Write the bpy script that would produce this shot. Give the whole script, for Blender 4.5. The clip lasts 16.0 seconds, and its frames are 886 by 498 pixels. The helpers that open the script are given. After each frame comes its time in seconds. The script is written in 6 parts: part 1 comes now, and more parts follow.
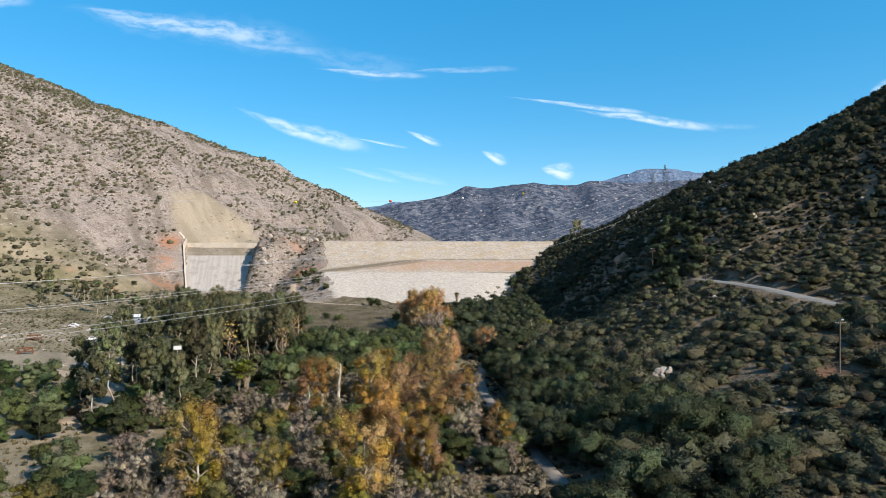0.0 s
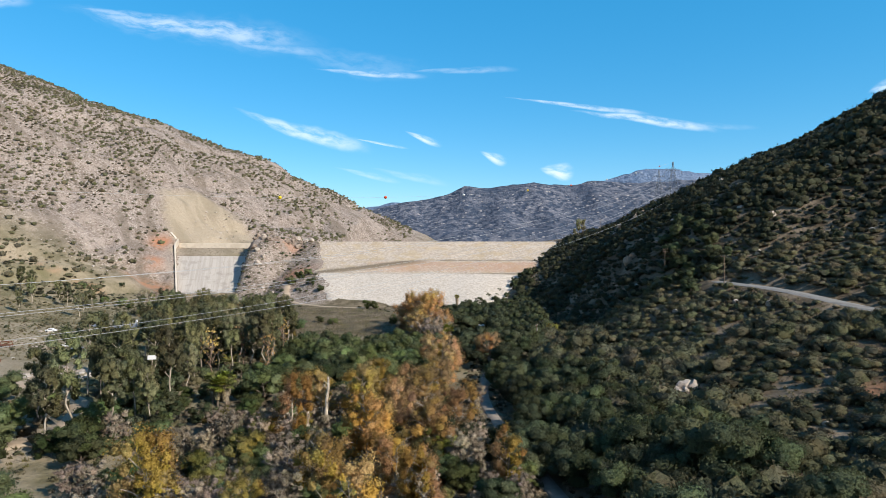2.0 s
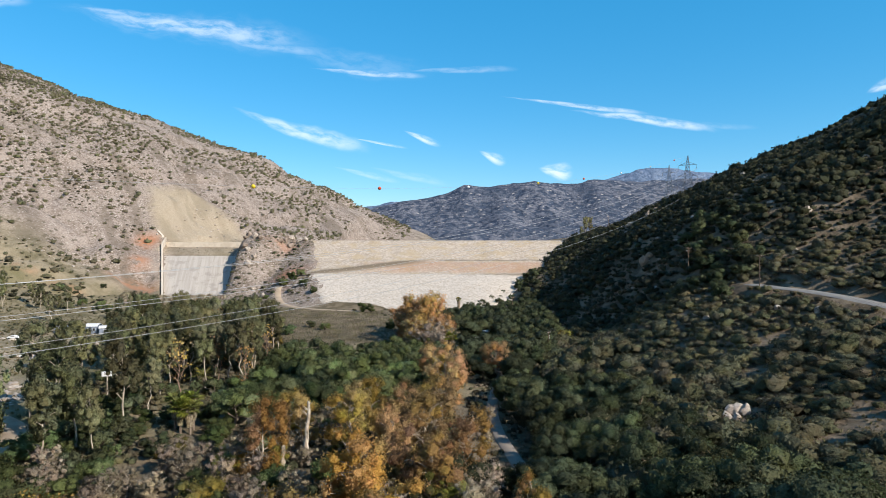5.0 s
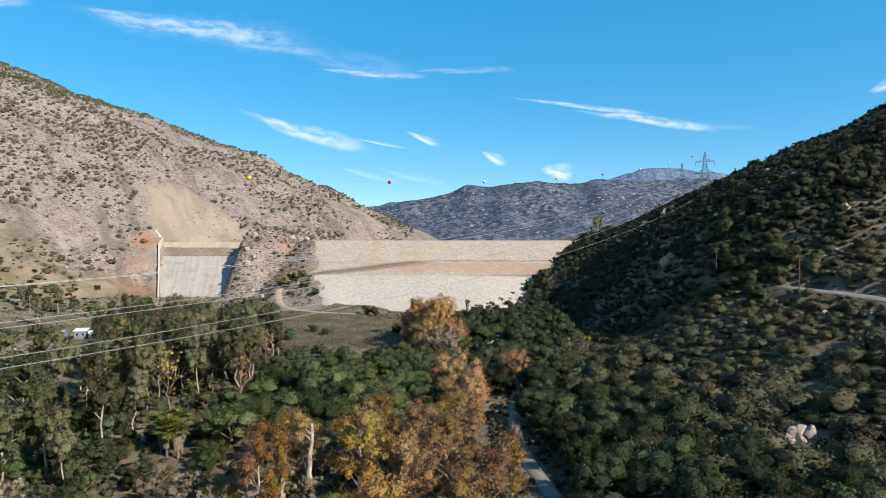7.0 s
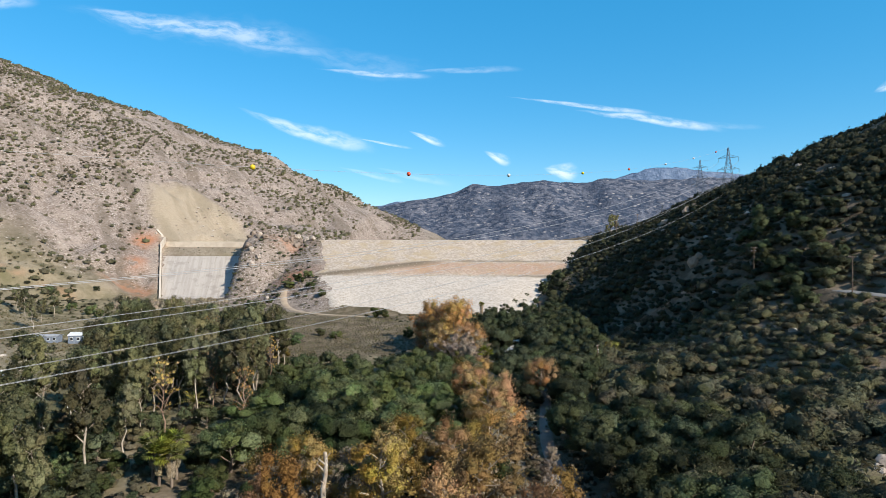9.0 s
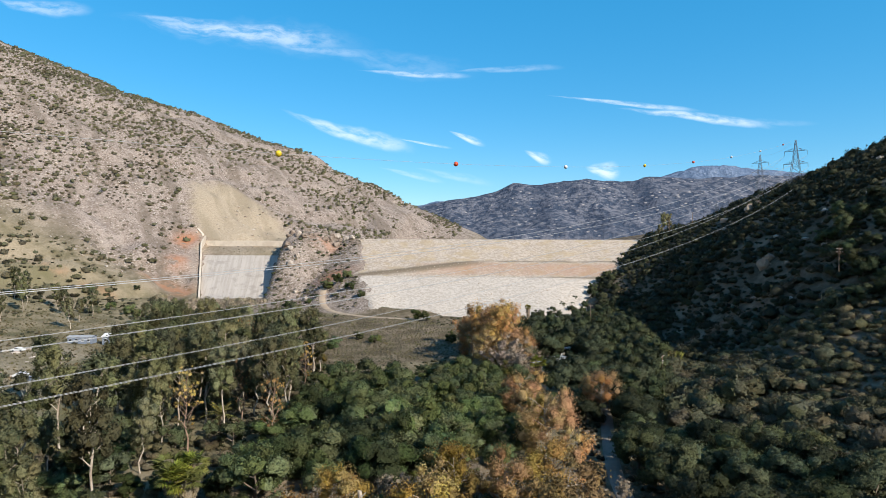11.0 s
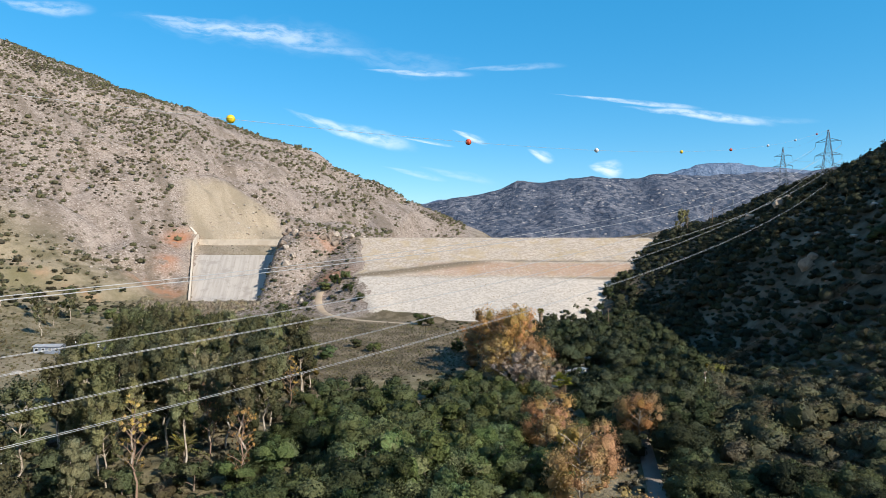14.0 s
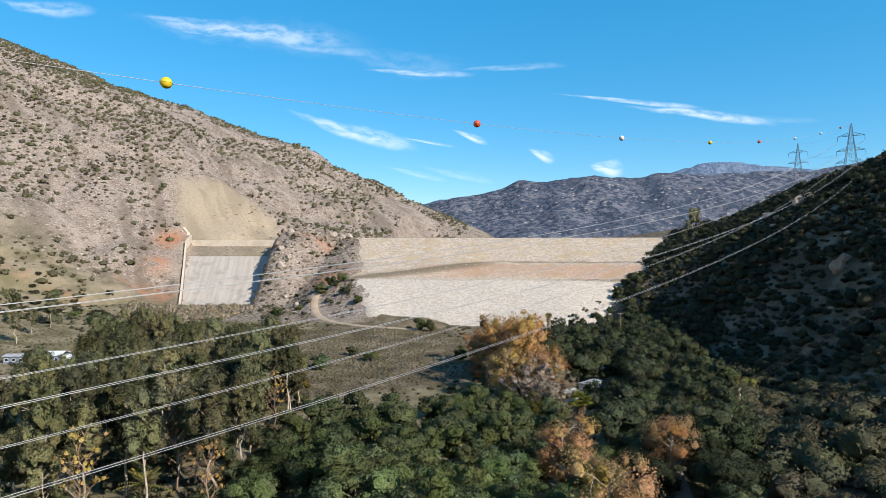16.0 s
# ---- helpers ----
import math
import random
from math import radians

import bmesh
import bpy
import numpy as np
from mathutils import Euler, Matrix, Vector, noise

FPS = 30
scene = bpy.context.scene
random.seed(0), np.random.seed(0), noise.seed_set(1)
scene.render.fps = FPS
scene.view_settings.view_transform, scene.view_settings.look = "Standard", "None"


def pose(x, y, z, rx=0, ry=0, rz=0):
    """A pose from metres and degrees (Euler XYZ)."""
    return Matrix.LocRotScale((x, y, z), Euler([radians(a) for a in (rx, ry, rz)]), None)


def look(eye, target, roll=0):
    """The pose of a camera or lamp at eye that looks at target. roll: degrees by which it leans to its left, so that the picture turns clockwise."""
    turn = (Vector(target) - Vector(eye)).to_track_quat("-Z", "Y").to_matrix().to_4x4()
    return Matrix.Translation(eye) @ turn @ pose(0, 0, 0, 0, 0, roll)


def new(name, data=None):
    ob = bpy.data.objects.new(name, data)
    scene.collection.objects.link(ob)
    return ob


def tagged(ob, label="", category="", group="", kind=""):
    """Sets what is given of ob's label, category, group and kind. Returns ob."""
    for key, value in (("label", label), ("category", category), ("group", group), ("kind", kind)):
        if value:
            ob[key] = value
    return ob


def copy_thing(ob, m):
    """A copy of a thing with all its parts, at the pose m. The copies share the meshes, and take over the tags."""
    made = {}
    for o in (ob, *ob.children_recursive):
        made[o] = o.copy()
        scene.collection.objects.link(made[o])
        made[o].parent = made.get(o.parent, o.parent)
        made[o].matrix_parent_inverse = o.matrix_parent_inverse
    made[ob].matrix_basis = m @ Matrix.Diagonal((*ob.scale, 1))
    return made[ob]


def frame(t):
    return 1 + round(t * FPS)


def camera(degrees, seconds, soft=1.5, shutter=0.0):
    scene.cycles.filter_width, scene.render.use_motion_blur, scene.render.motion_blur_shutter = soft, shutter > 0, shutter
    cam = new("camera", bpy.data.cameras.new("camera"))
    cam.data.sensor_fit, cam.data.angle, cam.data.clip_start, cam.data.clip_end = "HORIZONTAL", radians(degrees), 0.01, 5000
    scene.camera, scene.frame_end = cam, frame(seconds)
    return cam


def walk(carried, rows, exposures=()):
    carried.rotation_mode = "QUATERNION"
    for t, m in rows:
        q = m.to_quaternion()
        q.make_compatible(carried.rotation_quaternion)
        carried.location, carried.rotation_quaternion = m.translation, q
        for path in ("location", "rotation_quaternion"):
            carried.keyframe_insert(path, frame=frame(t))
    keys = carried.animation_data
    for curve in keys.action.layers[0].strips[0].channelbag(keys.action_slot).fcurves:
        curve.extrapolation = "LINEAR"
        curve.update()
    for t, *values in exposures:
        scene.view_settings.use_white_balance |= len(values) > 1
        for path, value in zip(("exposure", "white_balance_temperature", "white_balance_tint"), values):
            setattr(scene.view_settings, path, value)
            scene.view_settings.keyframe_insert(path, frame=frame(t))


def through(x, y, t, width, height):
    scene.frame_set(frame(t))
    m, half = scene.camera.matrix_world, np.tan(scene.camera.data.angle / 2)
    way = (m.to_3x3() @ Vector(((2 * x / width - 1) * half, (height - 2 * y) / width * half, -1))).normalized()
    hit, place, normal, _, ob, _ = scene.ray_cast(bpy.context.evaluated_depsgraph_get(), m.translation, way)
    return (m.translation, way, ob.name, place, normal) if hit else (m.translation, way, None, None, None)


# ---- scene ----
cam = camera(71.0, 16.0, 0.45)
METRES, EYE, TILT, LEAN, TURN = 130.0, 43.5, 1.2, -1.86, 0.0
ROWS = [
    (0.0, 0.0, 0.0, 0.0, -0.05, -1.49, 1.86),
    (0.5, -0.0002, 0.0321, -0.0007, -0.06, -1.47, 1.86),
    (1.0, -0.0004, 0.0643, -0.0017, -0.08, -1.44, 1.86),
    (1.5, -0.0005, 0.096, -0.0027, -0.1, -1.45, 1.86),
    (2.0, -0.0009, 0.1279, -0.0037, -0.12, -1.45, 1.87),
    (2.5, -0.0013, 0.1598, -0.0047, -0.14, -1.46, 1.87),
    (3.0, -0.0015, 0.1919, -0.006, -0.16, -1.47, 1.86),
    (3.5, -0.0021, 0.2237, -0.007, -0.18, -1.47, 1.85),
    (4.0, -0.0031, 0.2556, -0.0082, -0.21, -1.49, 1.86),
    (6.5, -0.027, 0.4113, -0.0125, -0.16, -1.46, 1.86),
    (7.0, -0.0371, 0.4407, -0.0132, -0.12, -1.45, 1.87),
    (7.5, -0.0485, 0.4694, -0.0139, -0.09, -1.45, 1.88),
    (8.0, -0.0579, 0.4984, -0.0144, 0.01, -1.45, 1.88),
    (8.5, -0.0657, 0.528, -0.015, 0.07, -1.44, 1.87),
    (9.0, -0.0725, 0.5579, -0.0156, 0.25, -1.45, 1.86),
    (9.5, -0.0782, 0.5879, -0.0161, 1.7, -1.41, 1.86),
    (12.0, -0.0982, 0.7391, -0.0197, 4.06, -1.37, 1.79),
    (12.5, -0.1019, 0.77, -0.0203, 4.08, -1.4, 1.81),
    (13.0, -0.1052, 0.8007, -0.0204, 4.11, -1.43, 1.85),
    (13.5, -0.1085, 0.8317, -0.0209, 4.14, -1.45, 1.87),
    (14.0, -0.1115, 0.8627, -0.0213, 4.16, -1.47, 1.9),
    (14.5, -0.1145, 0.894, -0.0218, 4.18, -1.48, 1.91),
    (15.0, -0.1174, 0.925, -0.0216, 4.21, -1.48, 1.95),
    (15.5, -0.1203, 0.9564, -0.0221, 4.24, -1.46, 1.95),
    (16.0, -0.1231, 0.9874, -0.021, 4.25, -1.46, 2.0),
]
walk(cam, [(t, pose(0, 0, EYE, TILT, LEAN, TURN) @ pose(METRES * x, METRES * y, METRES * z, 90 + pitch, roll, yaw)) for t, x, y, z, yaw, pitch, roll in ROWS])


# ---- light ----
SUN_FROM = Vector((0.79, -0.61, 0.0)).normalized()
SUN_UP = radians(32.5)
sun_dir = Vector((SUN_FROM.x * math.cos(SUN_UP), SUN_FROM.y * math.cos(SUN_UP), math.sin(SUN_UP)))
sun = new("sun", bpy.data.lights.new("sun", "SUN"))
sun.data.energy, sun.data.angle, sun.data.color = 5.0, radians(0.53), (1.0, 0.94, 0.85)
sun.matrix_basis = look(sun_dir * 900, (0, 0, 0))
scene.view_settings.exposure = 0.31


class Nodes:
    """Short hand for building node trees."""

    def __init__(self, tree):
        self.tree = tree
        tree.nodes.clear()

    def add(self, kind, **inputs):
        n = self.tree.nodes.new(kind)
        return self.fill(n, inputs)

    def fill(self, n, inputs):
        for key, value in inputs.items():
            sock = n.inputs[int(key[1:])] if key[0] == "i" and key[1:].isdigit() else n.inputs[key.replace("_", " ")]
            if isinstance(value, bpy.types.NodeSocket):
                self.tree.links.new(value, sock)
            else:
                sock.default_value = value
        return n

    def math(self, op, a, b=0.0, c=0.0, clamp=False):
        n = self.add("ShaderNodeMath", i0=a, i1=b, i2=c)
        n.operation, n.use_clamp = op, clamp
        return n.outputs[0]

    def span(self, v, lo, hi, a=0.0, b=1.0):
        n = self.add("ShaderNodeMapRange", i0=v, i1=lo, i2=hi, i3=a, i4=b)
        n.interpolation_type = "SMOOTHSTEP"
        return n.outputs[0]

    def mix(self, f, a, b, how="MIX"):
        n = self.tree.nodes.new("ShaderNodeMix")
        n.data_type, n.blend_type = "RGBA", how
        for i, v in ((0, f), (6, a), (7, b)):
            if isinstance(v, bpy.types.NodeSocket):
                self.tree.links.new(v, n.inputs[i])
            else:
                n.inputs[i].default_value = v if i == 0 else (*v, 1.0)[:4]
        return n.outputs[2]

    def noise(self, vec, scale, detail=4.0, rough=0.55):
        return self.add("ShaderNodeTexNoise", Vector=vec, Scale=scale, Detail=detail, Roughness=rough).outputs[0]

    def voronoi(self, vec, scale, out="Distance"):
        return self.add("ShaderNodeTexVoronoi", Vector=vec, Scale=scale).outputs[out]

    def scaled(self, vec, s):
        n = self.add("ShaderNodeVectorMath", i0=vec, i1=s)
        n.operation = "MULTIPLY"
        return n.outputs[0]


def make_sky():
    world = bpy.data.worlds.new("sky")
    scene.world = world
    world.use_nodes = True
    k = Nodes(world.node_tree)
    sky = k.add("ShaderNodeTexSky")
    sky.sky_type, sky.sun_disc = "NISHITA", False
    sky.sun_elevation, sky.sun_rotation = SUN_UP, math.atan2(SUN_FROM.x, SUN_FROM.y)
    sky.altitude, sky.air_density, sky.dust_density, sky.ozone_density = 200, 1.0, 0.12, 2.4
    tint = k.add("ShaderNodeHueSaturation", Hue=0.492, Saturation=1.40, Value=1.0, Fac=1.0, Color=sky.outputs[0])
    way = k.add("ShaderNodeTexCoord").outputs["Generated"]
    xyz = k.add("ShaderNodeSeparateXYZ", Vector=way)
    x, y, z = xyz.outputs
    front = k.math("GREATER_THAN", y, 0.05)
    yy = k.math("MAXIMUM", y, 0.05)
    u, v = k.math("DIVIDE", x, yy), k.math("DIVIDE", z, yy)
    plane = k.add("ShaderNodeCombineXYZ", X=u, Y=v).outputs[0]
    warp = k.noise(plane, 9.0, 3.0)
    fine = k.noise(plane, 60.0, 4.0, 0.6)
    total = None
    # Cirrus streaks: middle (u, v), half length, half width, slope, strength
    for cu, cv, hl, hw, slope, much in CLOUDS:
        c, s = math.cos(slope), math.sin(slope)
        du, dv = k.math("SUBTRACT", u, cu), k.math("SUBTRACT", v, cv)
        dv = k.math("ADD", dv, k.math("MULTIPLY", k.math("SUBTRACT", warp, 0.5), hw * 1.6))
        a = k.math("ADD", k.math("MULTIPLY", du, c), k.math("MULTIPLY", dv, s))
        b = k.math("SUBTRACT", k.math("MULTIPLY", dv, c), k.math("MULTIPLY", du, s))
        taper = k.math("MULTIPLY_ADD", a, 0.45 / hl, 0.75)
        b = k.math("DIVIDE", b, k.math("MAXIMUM", taper, 0.15))
        a2, b2 = k.math("POWER", k.math("ABSOLUTE", k.math("DIVIDE", a, hl)), 2.0), k.math("POWER", k.math("ABSOLUTE", k.math("DIVIDE", b, hw)), 2.0)
        blob = k.span(k.math("ADD", a2, b2), 1.0, 0.0, 0.0, much)
        grain = k.noise(k.add("ShaderNodeCombineXYZ", X=k.math("MULTIPLY", a, 0.35), Y=b).outputs[0], 55.0, 5.0, 0.6)
        blob = k.math("MULTIPLY", blob, k.span(grain, 0.30, 0.66))
        total = blob if total is None else k.math("MAXIMUM", total, blob)
    total = k.math("MULTIPLY", k.math("MULTIPLY", total, front), k.span(fine, 0.05, 0.6, 0.55, 1.0), clamp=True)
    ahead = k.span(y, -0.2, 0.5)
    azure = k.mix(k.math("MULTIPLY", ahead, 0.40), k.mix(k.span(y, -0.2, 0.5, 0.5, 1.0), sky.outputs[0], tint.outputs[0]), (0.30, 2.95, 6.0))
    # The zenith, out of view, is darkened to weaken fill light in shade
    azure = k.mix(k.span(z, 0.42, 0.95, 0.0, 0.15), azure, (0.05, 0.3, 0.9))
    colour = k.mix(total, azure, (7.4, 7.9, 8.3))
    # Unseen below the horizon: dark scrubland colour, which cuts fill light from beneath
    colour = k.mix(k.span(z, 0.0, -0.08), colour, (0.35, 0.30, 0.20))
    back = k.add("ShaderNodeBackground", Color=colour, Strength=0.131)
    k.add("ShaderNodeOutputWorld", Surface=back.outputs[0])


CLOUDS = [
    (-0.40, 0.352, 0.20, 0.024, -0.14, 0.46), (-0.50, 0.372, 0.10, 0.014, -0.10, 0.35), (-0.30, 0.325, 0.14, 0.012, -0.16, 0.25), (-0.117, 0.279, 0.10, 0.008, -0.07, 0.50),
    (-0.222, 0.186, 0.125, 0.019, -0.32, 0.55), (-0.40, 0.350, 0.25, 0.040, -0.14, 0.10), (-0.16, 0.300, 0.16, 0.030, -0.15, 0.10), (0.42, 0.196, 0.10, 0.007, -0.06, 0.12), (-0.03, 0.173, 0.034, 0.0085, -0.36, 0.70), (0.083, 0.142, 0.026, 0.011, -0.45, 0.70),
    (0.185, 0.120, 0.030, 0.020, -0.10, 0.70), (0.22, 0.226, 0.13, 0.006, -0.12, 0.55), (0.33, 0.203, 0.13, 0.011, -0.13, 0.62),
    (-0.10, 0.165, 0.05, 0.0035, -0.17, 0.6), (-0.12, 0.115, 0.06, 0.007, -0.22, 0.25), (-0.05, 0.112, 0.07, 0.010, -0.2, 0.18),
    (0.03, 0.283, 0.10, 0.008, 0.02, 0.22), (0.71, 0.26, 0.03, 0.014, 0.5, 0.5), (-0.75, 0.40, 0.10, 0.02, -0.1, 0.35)]
make_sky()


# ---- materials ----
# Even darkening put into every base colour, balanced by exposure, to deepen shade
COLOUR_TRIM = (0.89, 0.87, 0.86)


def material(name):
    m = bpy.data.materials.new(name)
    m.use_nodes = True
    return m, Nodes(m.node_tree)


def finish(k, colour, rough=0.8, bump=None, depth=0.1, metal=0.0, spec=0.3, **more):
    colour = k.mix(1.0, colour, COLOUR_TRIM, "MULTIPLY")
    p = k.add("ShaderNodeBsdfPrincipled", Base_Color=colour, Roughness=rough, Metallic=metal)
    p.inputs["Specular IOR Level"].default_value = spec
    if bump is not None:
        b = k.add("ShaderNodeBump", Height=bump, Distance=depth, Strength=0.9)
        k.tree.links.new(b.outputs[0], p.inputs["Normal"])
    k.fill(p, more)
    k.add("ShaderNodeOutputMaterial", Surface=p.outputs[0])


def place(k):
    return k.add("ShaderNodeNewGeometry").outputs["Position"]


def ground_material():
    m, k = material("ground_soil")
    pos = place(k)
    kind = k.add("ShaderNodeVertexColor")
    kind.layer_name = "soil"
    sep = k.add("ShaderNodeSeparateColor", Color=kind.outputs[0])
    hill, scrub, red = sep.outputs
    cleared = k.math("SUBTRACT", 1.0, kind.outputs[1])
    big, mid, fine = k.noise(pos, 0.012, 5.0), k.noise(pos, 0.09, 5.0, 0.6), k.noise(pos, 0.9, 5.0, 0.65)
    floor = k.mix(k.span(mid, 0.36, 0.62), (0.185, 0.16, 0.09), (0.34, 0.285, 0.185))
    floor = k.mix(k.span(big, 0.50, 0.62), floor, (0.17, 0.16, 0.08))
    dry = k.mix(k.span(mid, 0.33, 0.66), (0.27, 0.212, 0.172), (0.41, 0.335, 0.28))
    dry = k.mix(k.span(fine, 0.50, 0.68), dry, (0.54, 0.48, 0.43))
    dry = k.mix(k.span(fine, 0.49, 0.37, 0.0, 0.85), dry, (0.13, 0.105, 0.075))
    clods = k.add("ShaderNodeTexVoronoi", Vector=pos, Scale=0.21)
    tone = k.add("ShaderNodeSeparateColor", Color=clods.outputs["Color"]).outputs[0]
    tuft = k.math("MULTIPLY", k.span(clods.outputs["Distance"], 0.42, 0.25), k.span(tone, 0.58, 0.68))
    dry = k.mix(k.math("MULTIPLY", tuft, 0.75), dry, (0.105, 0.088, 0.058))
    grit = k.add("ShaderNodeTexVoronoi", Vector=pos, Scale=0.55)
    tone2 = k.add("ShaderNodeSeparateColor", Color=grit.outputs["Color"]).outputs[1]
    dry = k.mix(k.math("MULTIPLY", k.span(grit.outputs["Distance"], 0.36, 0.22), k.span(tone2, 0.62, 0.75)), dry, (0.60, 0.53, 0.47))
    # Gullies and ribs painted into the soil colour as dark and pale downslope streaks
    along_ = k.add("ShaderNodeVectorMath", i0=pos, i1=(0.8, 0.6, 0.0))
    down_ = k.add("ShaderNodeVectorMath", i0=pos, i1=(0.6, -0.8, 0.0))
    along_.operation = down_.operation = "DOT_PRODUCT"
    rib_tones = k.noise(k.add("ShaderNodeCombineXYZ", X=k.math("MULTIPLY", along_.outputs["Value"], 0.055), Y=k.math("MULTIPLY", down_.outputs["Value"], 0.011)).outputs[0], 1.0, 4.0, 0.6)
    dry = k.mix(k.span(rib_tones, 0.50, 0.66, 0.0, 0.6), dry, (0.17, 0.135, 0.10))
    dry = k.mix(k.span(rib_tones, 0.44, 0.32, 0.0, 0.35), dry, (0.50, 0.42, 0.35))
    dark = k.mix(k.span(mid, 0.40, 0.66), (0.125, 0.095, 0.062), (0.30, 0.235, 0.165))
    dark = k.mix(k.span(fine, 0.55, 0.72, 0.0, 0.8), dark, (0.30, 0.25, 0.18))
    c = k.mix(hill, floor, dry)
    c = k.mix(k.math("MULTIPLY", cleared, 0.92), c, k.mix(k.span(rib_tones, 0.46, 0.60, 0.0, 0.5), k.mix(k.span(fine, 0.35, 0.65), (0.36, 0.29, 0.20), (0.56, 0.47, 0.345)), (0.30, 0.245, 0.16)))
    c = k.mix(scrub, c, dark)
    c = k.mix(k.math("MULTIPLY", red, k.span(mid, 0.36, 0.52)), c, (0.50, 0.225, 0.115))
    c = k.mix(k.span(fine, 0.2, 0.8, 0.0, 0.35), c, k.mix(1.0, c, (0.55, 0.5, 0.45), "MULTIPLY"))
    bump = k.math("ADD", k.math("MULTIPLY", mid, 2.0), fine)
    finish(k, c, 0.95, bump, 0.8, spec=0.1)
    return m


def rock_material(name, light, dark, size=1.0, spots=(0.12, 0.10, 0.08)):
    m, k = material(name)
    pos = place(k)
    rnd = k.add("ShaderNodeNewGeometry").outputs["Random Per Island"]
    a, b = k.noise(pos, 0.6 / size, 4.0, 0.6), k.noise(pos, 4.0 / size, 5.0, 0.65)
    c = k.mix(k.span(a, 0.35, 0.65), dark, light)
    c = k.mix(k.span(b, 0.55, 0.72, 0.0, 0.6), c, spots)
    c = k.mix(k.span(rnd, 0.0, 1.0, 0.0, 0.5), c, k.mix(1.0, c, (0.62, 0.55, 0.5), "MULTIPLY"))
    finish(k, c, 0.9, b, 0.15, spec=0.15)
    return m


def riprap_material():
    m, k = material("dam_rockfill")
    pos = place(k)
    kind = k.add("ShaderNodeVertexColor")
    kind.layer_name = "soil"
    pale, red, track = k.add("ShaderNodeSeparateColor", Color=kind.outputs[0]).outputs
    stones = k.add("ShaderNodeTexVoronoi", Vector=pos, Scale=0.95)
    tone = k.add("ShaderNodeSeparateColor", Color=stones.outputs["Color"]).outputs[0]
    small = k.voronoi(pos, 2.2)
    mid, big, fine = k.noise(pos, 0.10, 5.0, 0.6), k.noise(pos, 0.02, 4.0), k.noise(pos, 1.4, 5.0, 0.65)
    c = k.mix(k.span(tone, 0.0, 1.0), (0.44, 0.36, 0.28), (0.63, 0.535, 0.43))
    c = k.mix(k.span(mid, 0.48, 0.64, 0.0, 0.65), c, (0.50, 0.385, 0.235))
    c = k.mix(pale, c, k.mix(k.span(tone, 0.1, 0.9), (0.51, 0.445, 0.37), (0.65, 0.58, 0.495)))
    c = k.mix(k.math("MULTIPLY", red, k.span(fine, 0.38, 0.56)), c, (0.47, 0.255, 0.155))
    c = k.mix(k.math("MULTIPLY", track, k.span(mid, 0.2, 0.4)), c, k.mix(k.span(fine, 0.35, 0.65), (0.19, 0.15, 0.105), (0.27, 0.215, 0.15)))
    c = k.mix(k.span(fine, 0.42, 0.28, 0.0, 0.6), c, (0.26, 0.215, 0.16))
    h = k.math("ADD", k.math("MULTIPLY", stones.outputs["Distance"], -0.7), k.math("MULTIPLY", small, -0.5))
    finish(k, c, 0.95, h, 0.28, spec=0.1)
    return m


def concrete_material(name, light, dark, streak=True):
    m, k = material(name)
    pos = place(k)
    px, py, pz = k.add("ShaderNodeSeparateXYZ", Vector=pos).outputs
    across = k.math("MULTIPLY", k.math("MULTIPLY_ADD", py, 0.28, px), 0.35)
    a = k.noise(k.add("ShaderNodeCombineXYZ", X=across, Y=k.math("MULTIPLY", py, 0.02)).outputs[0], 1.0, 5.0, 0.65)
    b, c2 = k.noise(pos, 0.12, 5.0, 0.6), k.noise(pos, 1.5, 4.0)
    c = k.mix(k.span(a if streak else b, 0.36, 0.62), dark, light)
    c = k.mix(k.span(b, 0.52, 0.68, 0.0, 0.55), c, tuple(0.72 * v for v in dark))
    c = k.mix(k.span(c2, 0.5, 0.75, 0.0, 0.3), c, tuple(0.8 * v for v in light))
    finish(k, c, 0.9, c2, 0.04, spec=0.08)
    return m


